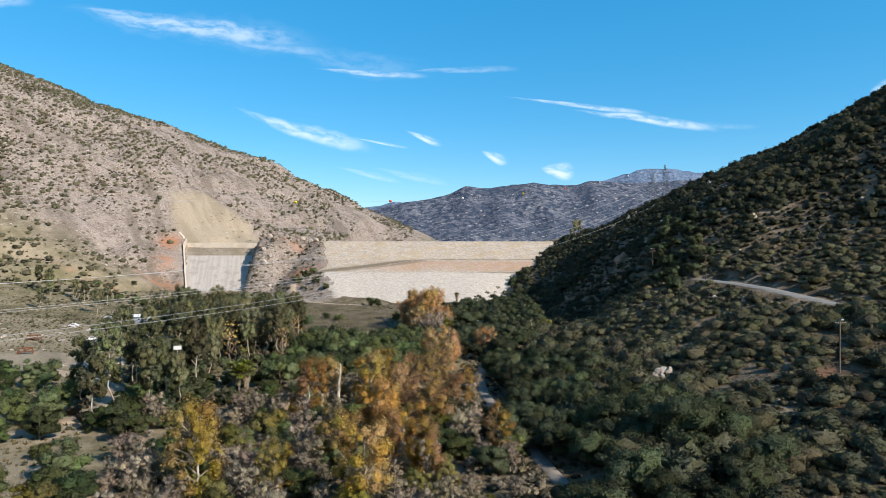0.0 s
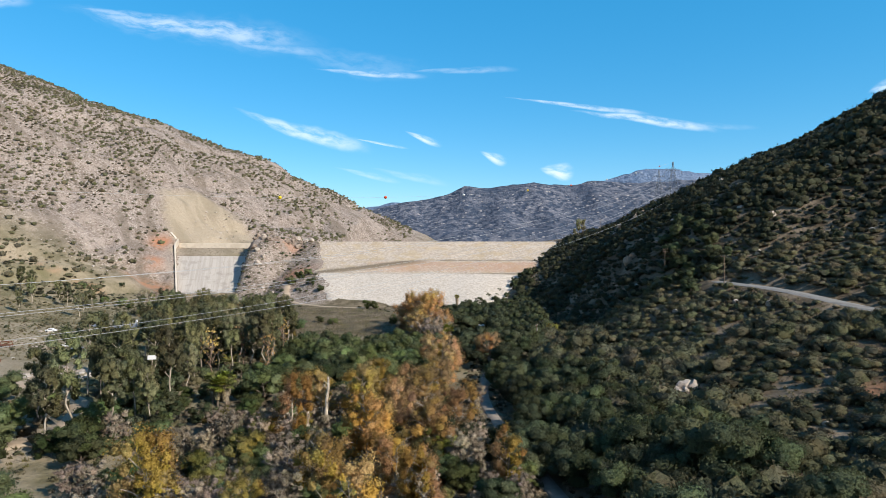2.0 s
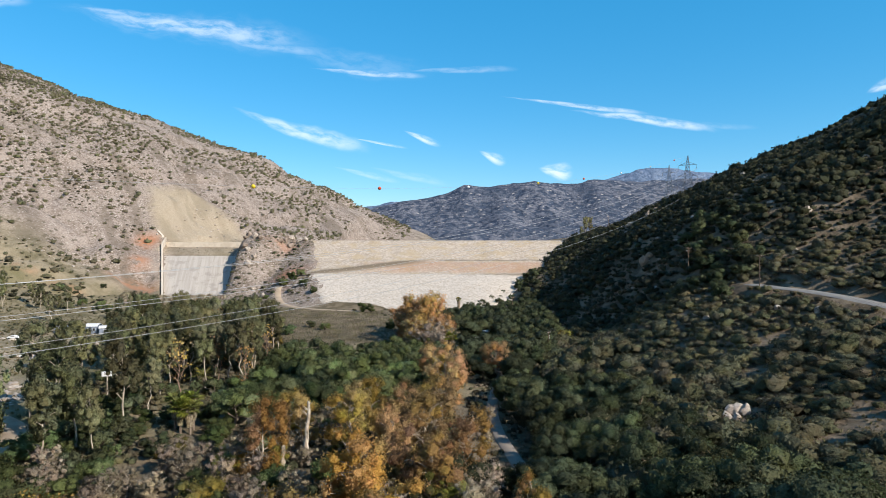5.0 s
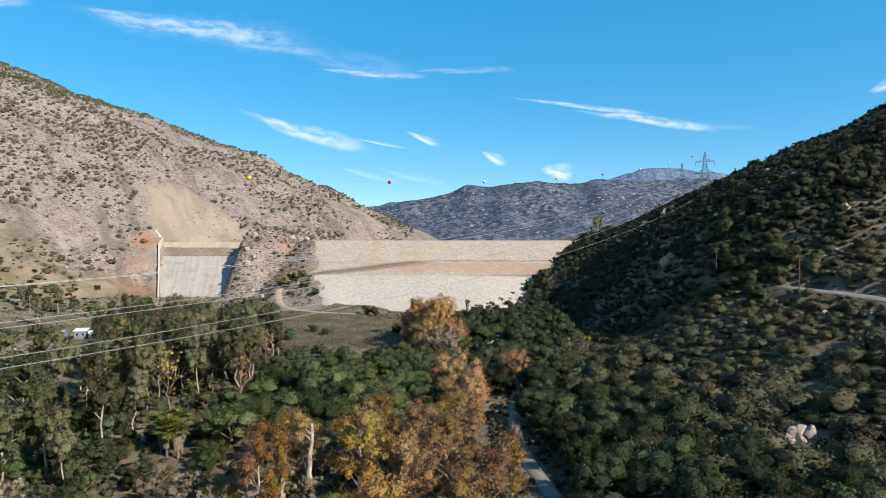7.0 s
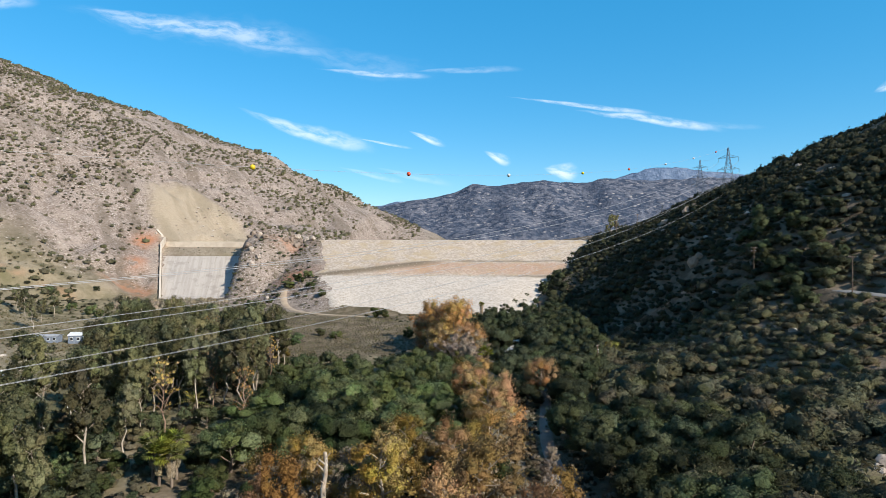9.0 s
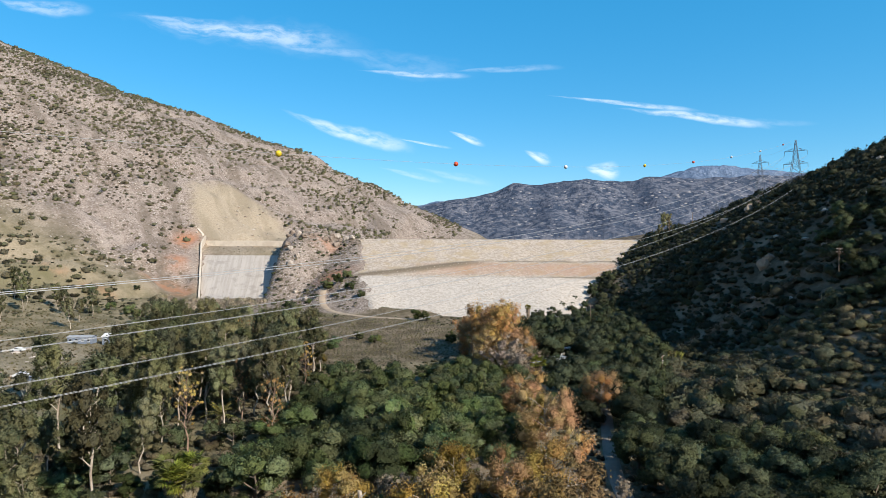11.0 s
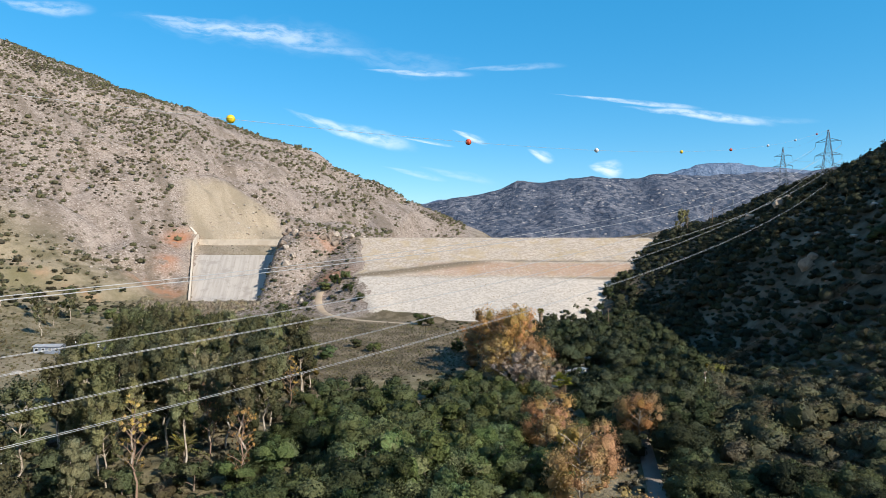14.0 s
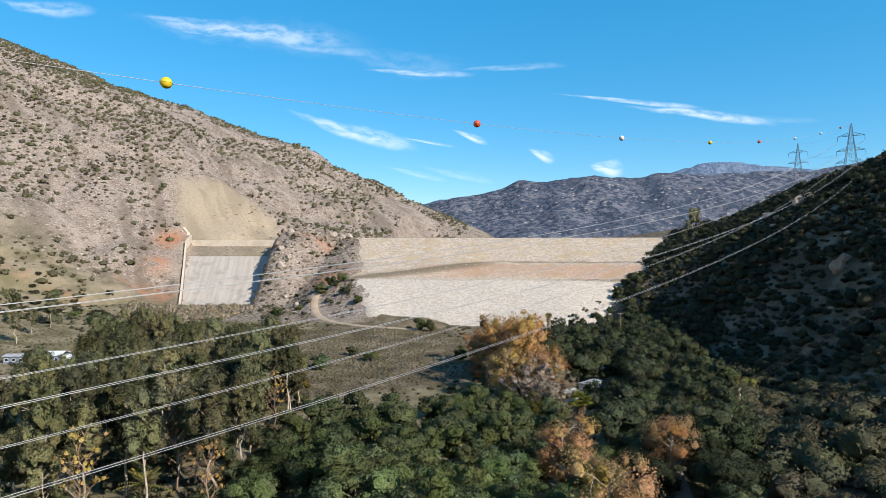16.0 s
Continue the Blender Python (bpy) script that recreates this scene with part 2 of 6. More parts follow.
def leaf_material(name, dark, light, odd=None, odd_much=0.0, shine=0.12, through=0.28, vary=0.35):
    """Foliage: each spray of leaves has its own tone, each plant its own cast."""
    m, k = material(name)
    rnd = k.add("ShaderNodeNewGeometry").outputs["Random Per Island"]
    mine = k.add("ShaderNodeObjectInfo").outputs["Random"]
    pos = place(k)
    patch = k.noise(pos, 0.16, 3.0)
    fleck = k.noise(pos, 2.6, 3.0, 0.7)
    c = k.mix(k.math("ADD", k.math("MULTIPLY", rnd, 0.45), k.span(fleck, 0.34, 0.66, 0.0, 0.55)), dark, light)
    if odd:
        c = k.mix(k.math("MULTIPLY", k.span(patch, 0.42, 0.62), odd_much), c, odd)
    flat = k.scaled(pos, (1.0, 1.0, 0.0))
    cell = k.add("ShaderNodeSeparateColor", Color=k.voronoi(flat, 0.21, "Color"))
    tone, cast, grey = cell.outputs
    own = k.math("MULTIPLY", k.span(k.math("FRACT", k.math("MULTIPLY", mine, 7.31)), 0, 1, 1 - vary, 1 + vary), k.span(tone, 0.0, 1.0, 1 - 0.35 * vary, 1 + 0.35 * vary))
    hs = k.add("ShaderNodeHueSaturation", Hue=k.math("ADD", k.span(mine, 0, 1, -0.03 * vary, 0.03 * vary), k.span(cast, 0.0, 1.0, 0.5 - 0.04 * vary, 0.5 + 0.04 * vary)), Saturation=k.span(grey, 0, 1, 1 - 0.25 * vary, 1.1), Value=own, Fac=1.0, Color=k.mix(1.0, c, COLOUR_TRIM, "MULTIPLY"))
    bump = k.add("ShaderNodeBump", Height=fleck, Distance=0.7, Strength=0.9)
    p = k.add("ShaderNodeBsdfPrincipled", Base_Color=hs.outputs[0], Roughness=0.6, Normal=bump.outputs[0])
    p.inputs["Specular IOR Level"].default_value = shine
    t = k.add("ShaderNodeBsdfTranslucent", Color=hs.outputs[0])
    mixed = k.add("ShaderNodeMixShader", i0=through, i1=p.outputs[0], i2=t.outputs[0])
    k.add("ShaderNodeOutputMaterial", Surface=mixed.outputs[0])
    return m


def bark_material(name, light, dark, scale=1.0):
    m, k = material(name)
    pos = place(k)
    a = k.noise(k.scaled(pos, (3.0 * scale, 3.0 * scale, 0.5 * scale)), 1.0, 4.0, 0.65)
    mine = k.add("ShaderNodeObjectInfo").outputs["Random"]
    c = k.mix(k.span(a, 0.36, 0.62), dark, light)
    c = k.mix(k.math("MULTIPLY", mine, 0.4), c, dark)
    finish(k, c, 0.85, a, 0.05, spec=0.2)
    return m


def plain_material(name, colour, rough=0.5, metal=0.0, vary=0.25, scale=3.0, spec=0.4):
    m, k = material(name)
    a = k.noise(place(k), scale, 5.0, 0.6)
    c = k.mix(k.span(a, 0.3, 0.7, 0.0, 1.0), tuple(v * (1 - vary) for v in colour), tuple(min(1, v * (1 + vary * 0.5)) for v in colour))
    finish(k, c, rough, a, 0.02, metal, spec)
    return m


GROUND = ground_material()
RIPRAP = riprap_material()
SLAB = concrete_material("spillway_concrete", (0.54, 0.485, 0.42), (0.45, 0.40, 0.345))
WALL = concrete_material("pale_concrete", (0.72, 0.63, 0.51), (0.58, 0.49, 0.385), False)
GRANITE = rock_material("granite", (0.62, 0.55, 0.47), (0.44, 0.37, 0.30))
GRANITE_TAN = rock_material("tan_granite", (0.58, 0.45, 0.33), (0.40, 0.30, 0.22), 2.0)
OAK = leaf_material("oak_leaves", (0.072, 0.096, 0.040), (0.24, 0.30, 0.12), (0.135, 0.135, 0.050), 0.45, vary=0.5)
# Darker copy of the oak leaf tone, for the woods and lane oaks
OAK_DARK = leaf_material("dark_oak_leaves", (0.046, 0.058, 0.033), (0.155, 0.185, 0.09), (0.085, 0.085, 0.035), 0.4, vary=0.45)
EUC = leaf_material("eucalyptus_leaves", (0.105, 0.115, 0.056), (0.33, 0.33, 0.17), (0.20, 0.165, 0.07), 0.4, vary=0.4)
GOLD = leaf_material("autumn_leaves", (0.40, 0.24, 0.085), (0.74, 0.48, 0.19), (0.60, 0.45, 0.10), 0.45, 0.1, 0.3)
RUST = leaf_material("rust_leaves", (0.41, 0.235, 0.105), (0.70, 0.44, 0.21), (0.60, 0.43, 0.15), 0.55, 0.1, 0.3)
OLIVE = leaf_material("yellow_green_leaves", (0.138, 0.138, 0.040), (0.299, 0.276, 0.081), (0.345, 0.253, 0.069), 0.5)
BUSH = leaf_material("chaparral_leaves", (0.044, 0.048, 0.031), (0.15, 0.156, 0.085), (0.150, 0.120, 0.060), 0.45, vary=0.55)
SAGE = leaf_material("sage_leaves", (0.105, 0.095, 0.06), (0.225, 0.195, 0.13), (0.184, 0.172, 0.069), 0.5, vary=0.3)
BARE = leaf_material("bare_twigs", (0.26, 0.205, 0.15), (0.48, 0.395, 0.30), (0.33, 0.275, 0.15), 0.4, 0.1, 0.05)
DRY_BRUSH = leaf_material("dry_brush_leaves", (0.072, 0.062, 0.038), (0.19, 0.165, 0.10), (0.15, 0.15, 0.07), 0.5, vary=0.4)
PALM = leaf_material("palm_fronds", (0.12, 0.14, 0.03), (0.32, 0.33, 0.08), (0.36, 0.29, 0.08), 0.4)
THATCH = leaf_material("dead_fronds", (0.17, 0.125, 0.08), (0.36, 0.29, 0.20), None, 0, 0.1, 0.05)
GRASS = leaf_material("dry_grass", (0.26, 0.21, 0.11), (0.50, 0.42, 0.25), (0.19, 0.19, 0.07), 0.5, 0.1)
BARK = bark_material("grey_bark", (0.30, 0.24, 0.18), (0.13, 0.10, 0.075))
PALE_BARK = bark_material("pale_bark", (0.66, 0.58, 0.47), (0.34, 0.27, 0.20))
RED_BARK = bark_material("reddish_dead_bark", (0.48, 0.33, 0.24), (0.28, 0.185, 0.13))
POLE_WOOD = bark_material("pole_wood", (0.28, 0.20, 0.14), (0.16, 0.11, 0.08))
STEEL = plain_material("galvanised_steel", (0.22, 0.24, 0.26), 0.5, 0.6)
DARK_WIRE = plain_material("weathered_wire", (0.10, 0.10, 0.10), 0.6, 0.2, 0.1)
CABLE = plain_material("aluminium_cable", (0.55, 0.55, 0.54), 0.5, 0.5, 0.1)


# ---- the lie of the land ----
LEFT_X = (-900, -600, -420, -330, -260, -200, -130, -50)
LEFT = {
    -100: (230, 130, 60, 28, 12, 5, 3, 1), 200: (230, 130, 60, 26, 10, 6, 4, 1), 330: (240, 130, 52, 20, 10, 5, 3, 1),
    420: (250, 140, 62, 32, 16, 5, 4, 5), 480: (265, 160, 94, 60, 32, 7, 8, 8), 560: (300, 200, 125, 88, 50, 30, 32, 15),
    640: (340, 245, 165, 125, 92, 60, 45, 30), 760: (380, 285, 203, 165, 132, 100, 70, 30),
    950: (395, 290, 229, 190, 173, 145, 111, 72), 1150: (370, 270, 200, 165, 135, 110, 80, 50)}
RIGHT_X = (20, 45, 70, 100, 140, 190, 260, 400, 800)
RIGHT = {
    -100: (0, 4, 10, 18, 30, 50, 85, 150, 300), 100: (0, 3, 9, 16, 24, 48, 90, 165, 320), 180: (0, 4, 13, 19, 26, 54, 110, 185, 320),
    250: (0, 4, 14, 28, 38, 64, 122, 195, 330), 300: (0, 2, 5, 38, 69, 86, 130, 200, 325), 350: (0, 1, 5, 42, 72, 95, 138, 205, 320), 410: (3, 4, 7, 42, 70, 93, 130, 180, 290), 450: (5, 10, 18, 42, 66, 91, 121, 158, 260),
    540: (8, 14, 30, 43, 57, 80, 96, 115, 200), 640: (10, 20, 34, 44, 50, 60, 70, 90, 150), 950: (42, 30, 20, 20, 30, 45, 60, 80, 120)}
STEP = 5.0
GX, GY = np.arange(-1500, 1501, STEP), np.arange(-300, 1501, STEP)


def rolling(x, y, size, octaves=4, seed=0.0, rough=0.5):
    """Smooth hills and hollows: summed lattice noise, about -1 to 1."""
    total, amp, out = 0.0, 1.0, 0
    for o in range(octaves):
        px, py = np.asarray(x) / size + 17.3 * o + seed, np.asarray(y) / size - 9.7 * o + 3.1 * seed
        ix, iy = np.floor(px), np.floor(py)
        fx, fy = px - ix, py - iy
        fx, fy = fx * fx * (3 - 2 * fx), fy * fy * (3 - 2 * fy)

        def corner(cx, cy):
            h = np.sin(cx * 127.1 + cy * 311.7) * 43758.5453
            return (h - np.floor(h)) * 2 - 1
        out = out + amp * ((corner(ix, iy) * (1 - fx) + corner(ix + 1, iy) * fx) * (1 - fy) + (corner(ix, iy + 1) * (1 - fx) + corner(ix + 1, iy + 1) * fx) * fy)
        total, amp, size = total + amp, amp * rough, size / 2.03
    return out / total


def ramp(v, lo, hi):
    t = np.clip((np.asarray(v, float) - lo) / (hi - lo), 0, 1)
    return t * t * (3 - 2 * t)


def blur(a, n):
    for axis in (0, 1):
        kernel = np.hanning(2 * n + 3)[1:-1]
        kernel /= kernel.sum()
        pad = [(n, n) if i == axis else (0, 0) for i in (0, 1)]
        b = np.pad(a, pad, mode="edge")
        a = sum(w * (b[i:i + a.shape[0], :] if axis == 0 else b[:, i:i + a.shape[1]]) for i, w in enumerate(kernel))
    return a


def knoll(x, y):
    """The rocky knoll between spillway and dam."""
    c = x + 149 + 0.06 * (y - 520)
    d = (c / np.where(c > 0, 44 + 10 * ramp(y, 540, 440), 30)) ** 2 + ((y - 568) / np.where(y > 568, 60, 66)) ** 2
    low = 4.0 * np.exp(-((x + 96) / 12) ** 2 - ((y - 447) / 10) ** 2)
    top = 51.5 * np.exp(-np.power(d, 1.6) * 0.75)
    crag = 2.6 * rolling(x, y, 9, 3, 6.0, 0.6) * ramp(top, 22, 40)
    return top + low + crag + 3.4 * rolling(x, y, 22, 3, 2.0) * ramp(d, 1.8, 0.5)


def base_grid():
    out = np.zeros((len(GY), len(GX)))
    ly, ry = sorted(LEFT), sorted(RIGHT)
    left = np.array([np.interp(GX, LEFT_X, LEFT[y]) for y in ly])
    right = np.array([np.interp(GX, RIGHT_X, RIGHT[y]) for y in ry])
    for i, x in enumerate(GX):
        l, r = np.interp(GY, ly, left[:, i]), np.interp(GY, ry, right[:, i])
        w = ramp(x, -50, 20)
        out[:, i] = l * (1 - w) + r * w
    out = blur(out, 5)
    X, Y = np.meshgrid(GX, GY)
    steep = np.hypot(*np.gradient(out, STEP))
    rough = ramp(steep, 0.05, 0.45)
    gully = 1 - np.abs(rolling(X * 0.8 + Y * 0.35, Y * 0.8 - X * 0.2, 95, 4, 5.0))
    out = out + rough * (5.0 * rolling(X, Y, 120, 4, 1.0) - 7.0 * ramp(gully, 0.80, 1.0) * (X < -120)) + 0.9 * rolling(X, Y, 40, 4, 7.0) + rough * 3.2 * rolling(X, Y, 34, 3, 13.0)
    return out


BASE = base_grid()


def lookup(x, y):
    fx, fy = np.clip((np.asarray(x, float) - GX[0]) / STEP, 0, len(GX) - 1.001), np.clip((np.asarray(y, float) - GY[0]) / STEP, 0, len(GY) - 1.001)
    i, j = fx.astype(int), fy.astype(int)
    a, b = fx - i, fy - j
    return (BASE[j, i] * (1 - a) + BASE[j, i + 1] * a) * (1 - b) + (BASE[j + 1, i] * (1 - a) + BASE[j + 1, i + 1] * a) * b


# Ways: middle line (x, y) and width
LOWER_ROAD = [(27, 60), (24, 95), (20, 122), (14, 160), (11.5, 185), (12, 205), (15, 225), (19, 250), (21, 285), (22, 330)]
UPPER_ROAD = [(170, 112), (143, 150), (128, 181), (117.5, 208), (110, 238), (105, 253)]
TOE_TRACK = [(-46, 412), (-62, 414), (-80, 420), (-97, 433), (-108, 450), (-114, 468), (-112, 484), (-95, 486)]
MEADOW_TRACK = [(-120, 95), (-100, 125), (-84, 152), (-92, 178), (-118, 195), (-160, 206), (-230, 212)]


def along(way, step=4.0):
    """Even points of a rounded way."""
    p = np.array(way, float)
    s = np.r_[0, np.cumsum(np.hypot(*np.diff(p, axis=0).T))]
    n = max(int(s[-1] / step), 2)
    t = np.linspace(0, s[-1], n)
    q = np.c_[np.interp(t, s, p[:, 0]), np.interp(t, s, p[:, 1])]
    for _ in range(6):
        q[1:-1] = (q[:-2] + 2 * q[1:-1] + q[2:]) / 4
    return q


WAYS = {name: along(w) for name, w in (("lower", LOWER_ROAD), ("upper", UPPER_ROAD), ("toe", TOE_TRACK), ("meadow", MEADOW_TRACK))}
WAY_Z = {}
WIDTH = {"lower": 4.2, "upper": 7.0, "toe": 4.0, "meadow": 5.0}


def way_near(x, y, name):
    """Distance to a way, and the ground's height at its nearest point."""
    q = WAYS[name]
    x, y = np.atleast_1d(x).astype(float), np.atleast_1d(y).astype(float)
    best, z = np.full(x.shape, 1e9), np.zeros(x.shape)
    if name not in WAY_Z:
        zq = shaped(q[:, 0], q[:, 1])
        for _ in range(8):
            zq[1:-1] = (zq[:-2] + zq[1:-1] + zq[2:]) / 3
        WAY_Z[name] = zq
    zq = WAY_Z[name]
    for i in range(len(q) - 1):
        d = q[i + 1] - q[i]
        t = np.clip(((x - q[i, 0]) * d[0] + (y - q[i, 1]) * d[1]) / (d @ d), 0, 1)
        r = np.hypot(x - q[i, 0] - t * d[0], y - q[i, 1] - t * d[1])
        hit = r < best
        best[hit], z[hit] = r[hit], (zq[i] + (zq[i + 1] - zq[i]) * t)[hit]
    return best, z


CREST = 47.5


PROFILE_Y = (395, 428, 478, 484, 508, 513, 551, 562, 620)
PROFILE_Z = (-6, 5.5, 23, 23.4, 31.6, 32.2, CREST, CREST, 22)


def slab_height(y):
    return np.interp(y, (478, 488, 500, 552, 561, 575), (3.0, 5.2, 9.0, 35.5, 38.8, 42.0))


def slab_edges(y):
    return np.interp(y, (480, 565), (-197, -235)), np.interp(y, (480, 565), (-157, -167))


def dam_left(y):
    return np.interp(y, (424, 434, 460, 480, 553), (-58, -73, -87, -95, -113)) + 4 * rolling(y * 0 + 3.0, y, 24, 3, 15.0)


def dam_height(x, y):
    x, y = np.asarray(x, float), np.asarray(y, float)
    toe = 428 + 16 * ramp(x, 20, 60) - 6 * ramp(x, -60, -85)
    yy = y + (428 - toe) * ramp(y, 500, 430)
    z = np.interp(yy, PROFILE_Y, PROFILE_Z)
    line = np.interp(x, (-115, -95, -20, 10), (478, 482, 507, 510))
    flat = np.exp(-((y - line) / 4.5) ** 2) * ramp(x, -118, -105) * ramp(x, 8, -12)
    z = z + flat * 0.9 - 3 * ramp(dam_left(y) - x, -2, 8) - 0.6 * np.clip(dam_left(y) - x - 3, 0, 100)
    lump = 0.45 * rolling(x, y, 3.1, 2, 4.0) + 0.5 * rolling(x, y, 14, 3, 6.0)
    return z + lump * (1 - flat) * (1 - ramp(y, 548, 552) * ramp(y, 564, 560))


def shaped(x, y):
    """The ground before the ways are cut into it."""
    z = lookup(x, y)
    near = (x > -260) & (x < -60) & (y > 380) & (y < 760)
    z = np.where(near, np.maximum(z, knoll(x, y) * ramp(y, 395, 440)), z)
    # The shoulder of natural ground that the dam leans on
    lean = dam_left(y) - x
    shoulder = np.interp(y, PROFILE_Y, PROFILE_Z) + 0.8 - 0.18 * lean - 0.006 * lean ** 2 + 1.3 * rolling(x, y, 16, 3, 12.0)
    z = np.where((lean > -25) & (lean < 62) & (y > 400) & (y < 600), np.maximum(z, shoulder), z)
    # The valley floor stays under the dam, and the reservoir's bed behind it
    under = ramp(x - dam_left(y), 2, 12) * ramp(x, 140, 100) * ramp(y, 420, 450) * ramp(y, 900, 700)
    z = z * (1 - under) + np.minimum(z, dam_height(x, y) - 3 + 40 * ramp(x, 40, 75)) * under
    # Spillway cut
    lo, hi = slab_edges(y)
    out = np.maximum(np.maximum(lo - x, x - hi), np.maximum(477 - y, y - 574))
    cut = slab_height(y) - 0.8 + 1.6 * ramp(y, 548, 553)
    depth = ramp(out, 4, -1)
    bed = np.where(y > 549, cut, np.minimum(z, cut + np.maximum(out, 0) * 2.5))
    z = np.where((y > 470) & (y < 600), z * (1 - depth) + bed * depth, z)
    side = lo - x - 2.4
    berm = slab_height(y) + np.interp(y, (488, 530, 552, 572), (2.2, 3.2, 4.4, 7.6)) - 0.12 * side + 1.5 * rolling(x, y, 14, 3, 4.0) * ramp(side, 0, 8)
    z = np.where((side > -0.8) & (side < 45) & (y > 484) & (y < 585), np.maximum(z, berm * ramp(side, 46, 26)), z)
    # Bench above the terrace on the left
    bench = ramp(x, -215, -250) * ramp(y, 395, 430) * ramp(y, 475, 455)
    return z + bench * 2.2 * np.sin((z - 10) * 0.42)


def land(x, y):
    """The height of the ground."""
    shape = np.shape(x)
    x, y = np.atleast_1d(np.asarray(x, float)).ravel(), np.atleast_1d(np.asarray(y, float)).ravel()
    z = shaped(x, y)
    for name, wide in WIDTH.items():
        q = WAYS[name]
        m = (x > q[:, 0].min() - 20) & (x < q[:, 0].max() + 20) & (y > q[:, 1].min() - 20) & (y < q[:, 1].max() + 20)
        if m.any():
            d, zw = way_near(x[m], y[m], name)
            w = ramp(d, wide * 0.5 + 6, wide * 0.5 + 1)
            z[m] = z[m] * (1 - w) + (zw - 0.1) * w
    return z.reshape(shape) if shape else float(z[0])



# ---- building helpers ----
def mesh_of(name, verts, faces, mats, smooth=False, normals=None):
    """A mesh from arrays of corners and equal-sided faces; normals: the way that each corner faces."""
    me = bpy.data.meshes.new(name)
    verts, faces = np.asarray(verts, np.float32), np.asarray(faces, np.int32)
    n, side = faces.shape
    me.vertices.add(len(verts))
    me.vertices.foreach_set("co", verts.ravel())
    me.loops.add(n * side)
    me.loops.foreach_set("vertex_index", faces.ravel())
    me.polygons.add(n)
    me.polygons.foreach_set("loop_start", np.arange(0, n * side, side, dtype=np.int32))
    me.polygons.foreach_set("use_smooth", np.full(n, smooth))
    for m in (mats if isinstance(mats, (list, tuple)) else [mats]):
        me.materials.append(m)
    me.update(calc_edges=True)
    me.validate()
    if normals is not None:
        me.normals_split_custom_set_from_vertices(np.asarray(normals, np.float32))
    return me


def part(name, bm, mat, parent, label=""):
    me = bpy.data.meshes.new(name)
    bm.to_mesh(me)
    bm.free()
    me.materials.append(mat)
    ob = new(name, me)
    ob.parent = parent
    return tagged(ob, label)


def array_part(name, verts, faces, mat, parent, label="", smooth=False, normals=None):
    ob = new(name, mesh_of(name, verts, faces, mat, smooth, normals))
    ob.parent = parent
    return tagged(ob, label)


def empty(name, m=None):
    ob = new(name)
    ob.empty_display_size = 0.5
    if m is not None:
        ob.matrix_basis = m
    return ob


def bm_box(bm, lo, hi, m=None, bevel=0.0):
    g = bmesh.ops.create_cube(bm, size=1.0)
    lo, hi = Vector(lo), Vector(hi)
    mat = Matrix.Translation((lo + hi) / 2) @ Matrix.Diagonal((*(hi - lo), 1))
    bmesh.ops.transform(bm, matrix=(m @ mat) if m else mat, verts=g["verts"])
    if bevel:
        edges = list({e for v in g["verts"] for e in v.link_edges})
        bmesh.ops.bevel(bm, geom=edges, offset=bevel, segments=1, affect="EDGES")


def bm_tube(bm, a, b, r0, r1=None, sides=6):
    a, b = Vector(a), Vector(b)
    d = b - a
    m = Matrix.Translation((a + b) / 2) @ d.to_track_quat("Z", "Y").to_matrix().to_4x4()
    bmesh.ops.create_cone(bm, cap_ends=True, segments=sides, radius1=r0, radius2=r0 if r1 is None else r1, depth=d.length, matrix=m)


def tubes(paths, sides=6):
    """Tapered round limbs through lists of (point, radius), as one set of arrays."""
    V, Q, base = [], [], 0
    for path in paths:
        pts, rad = np.array([p for p, _ in path], float), [r for _, r in path]
        for i, (p, r) in enumerate(zip(pts, rad)):
            d = pts[min(i + 1, len(pts) - 1)] - pts[max(i - 1, 0)]
            d = d / (np.linalg.norm(d) + 1e-9)
            u = np.cross(d, (0.31, 0.95, 0.05) if abs(d[2]) > 0.7 else (0, 0, 1))
            u = u / (np.linalg.norm(u) + 1e-9)
            w = np.cross(d, u)
            a = np.arange(sides) * 2 * math.pi / sides
            V.append(p + r * (np.cos(a)[:, None] * u + np.sin(a)[:, None] * w))
            if i:
                k = np.arange(sides)
                lo, hi = base + (i - 1) * sides, base + i * sides
                Q.append(np.c_[lo + k, lo + (k + 1) % sides, hi + (k + 1) % sides, hi + k])
        base += len(path) * sides
    return np.concatenate(V), np.concatenate(Q)


def sprays(centres, normals, size, rng, long=1.0):
    """Small leaf sprays: bent three-cornered blades round their centres."""
    n = len(centres)
    rnd = rng.normal(size=(n, 3))
    nrm = normals + 0.6 * rnd
    nrm /= np.linalg.norm(nrm, axis=1)[:, None] + 1e-9
    u = np.cross(nrm, rng.normal(size=(n, 3)))
    u /= np.linalg.norm(u, axis=1)[:, None] + 1e-9
    w = np.cross(nrm, u)
    s = size * rng.uniform(0.55, 1.35, (n, 1))
    a, b, c = centres + u * s * long, centres - u * s * 0.5 * long + w * s * 0.8, centres - u * s * 0.5 * long - w * s * 0.8
    return np.stack([a, b, c], 1).reshape(-1, 3), np.arange(3 * n).reshape(-1, 3)


def ico():
    bm = bmesh.new()
    bmesh.ops.create_icosphere(bm, subdivisions=1, radius=1.0)
    v = np.array([q.co[:] for q in bm.verts])
    f = np.array([[q.index for q in t.verts] for t in bm.faces])
    bm.free()
    return v, f


ICO_V, ICO_F = ico()


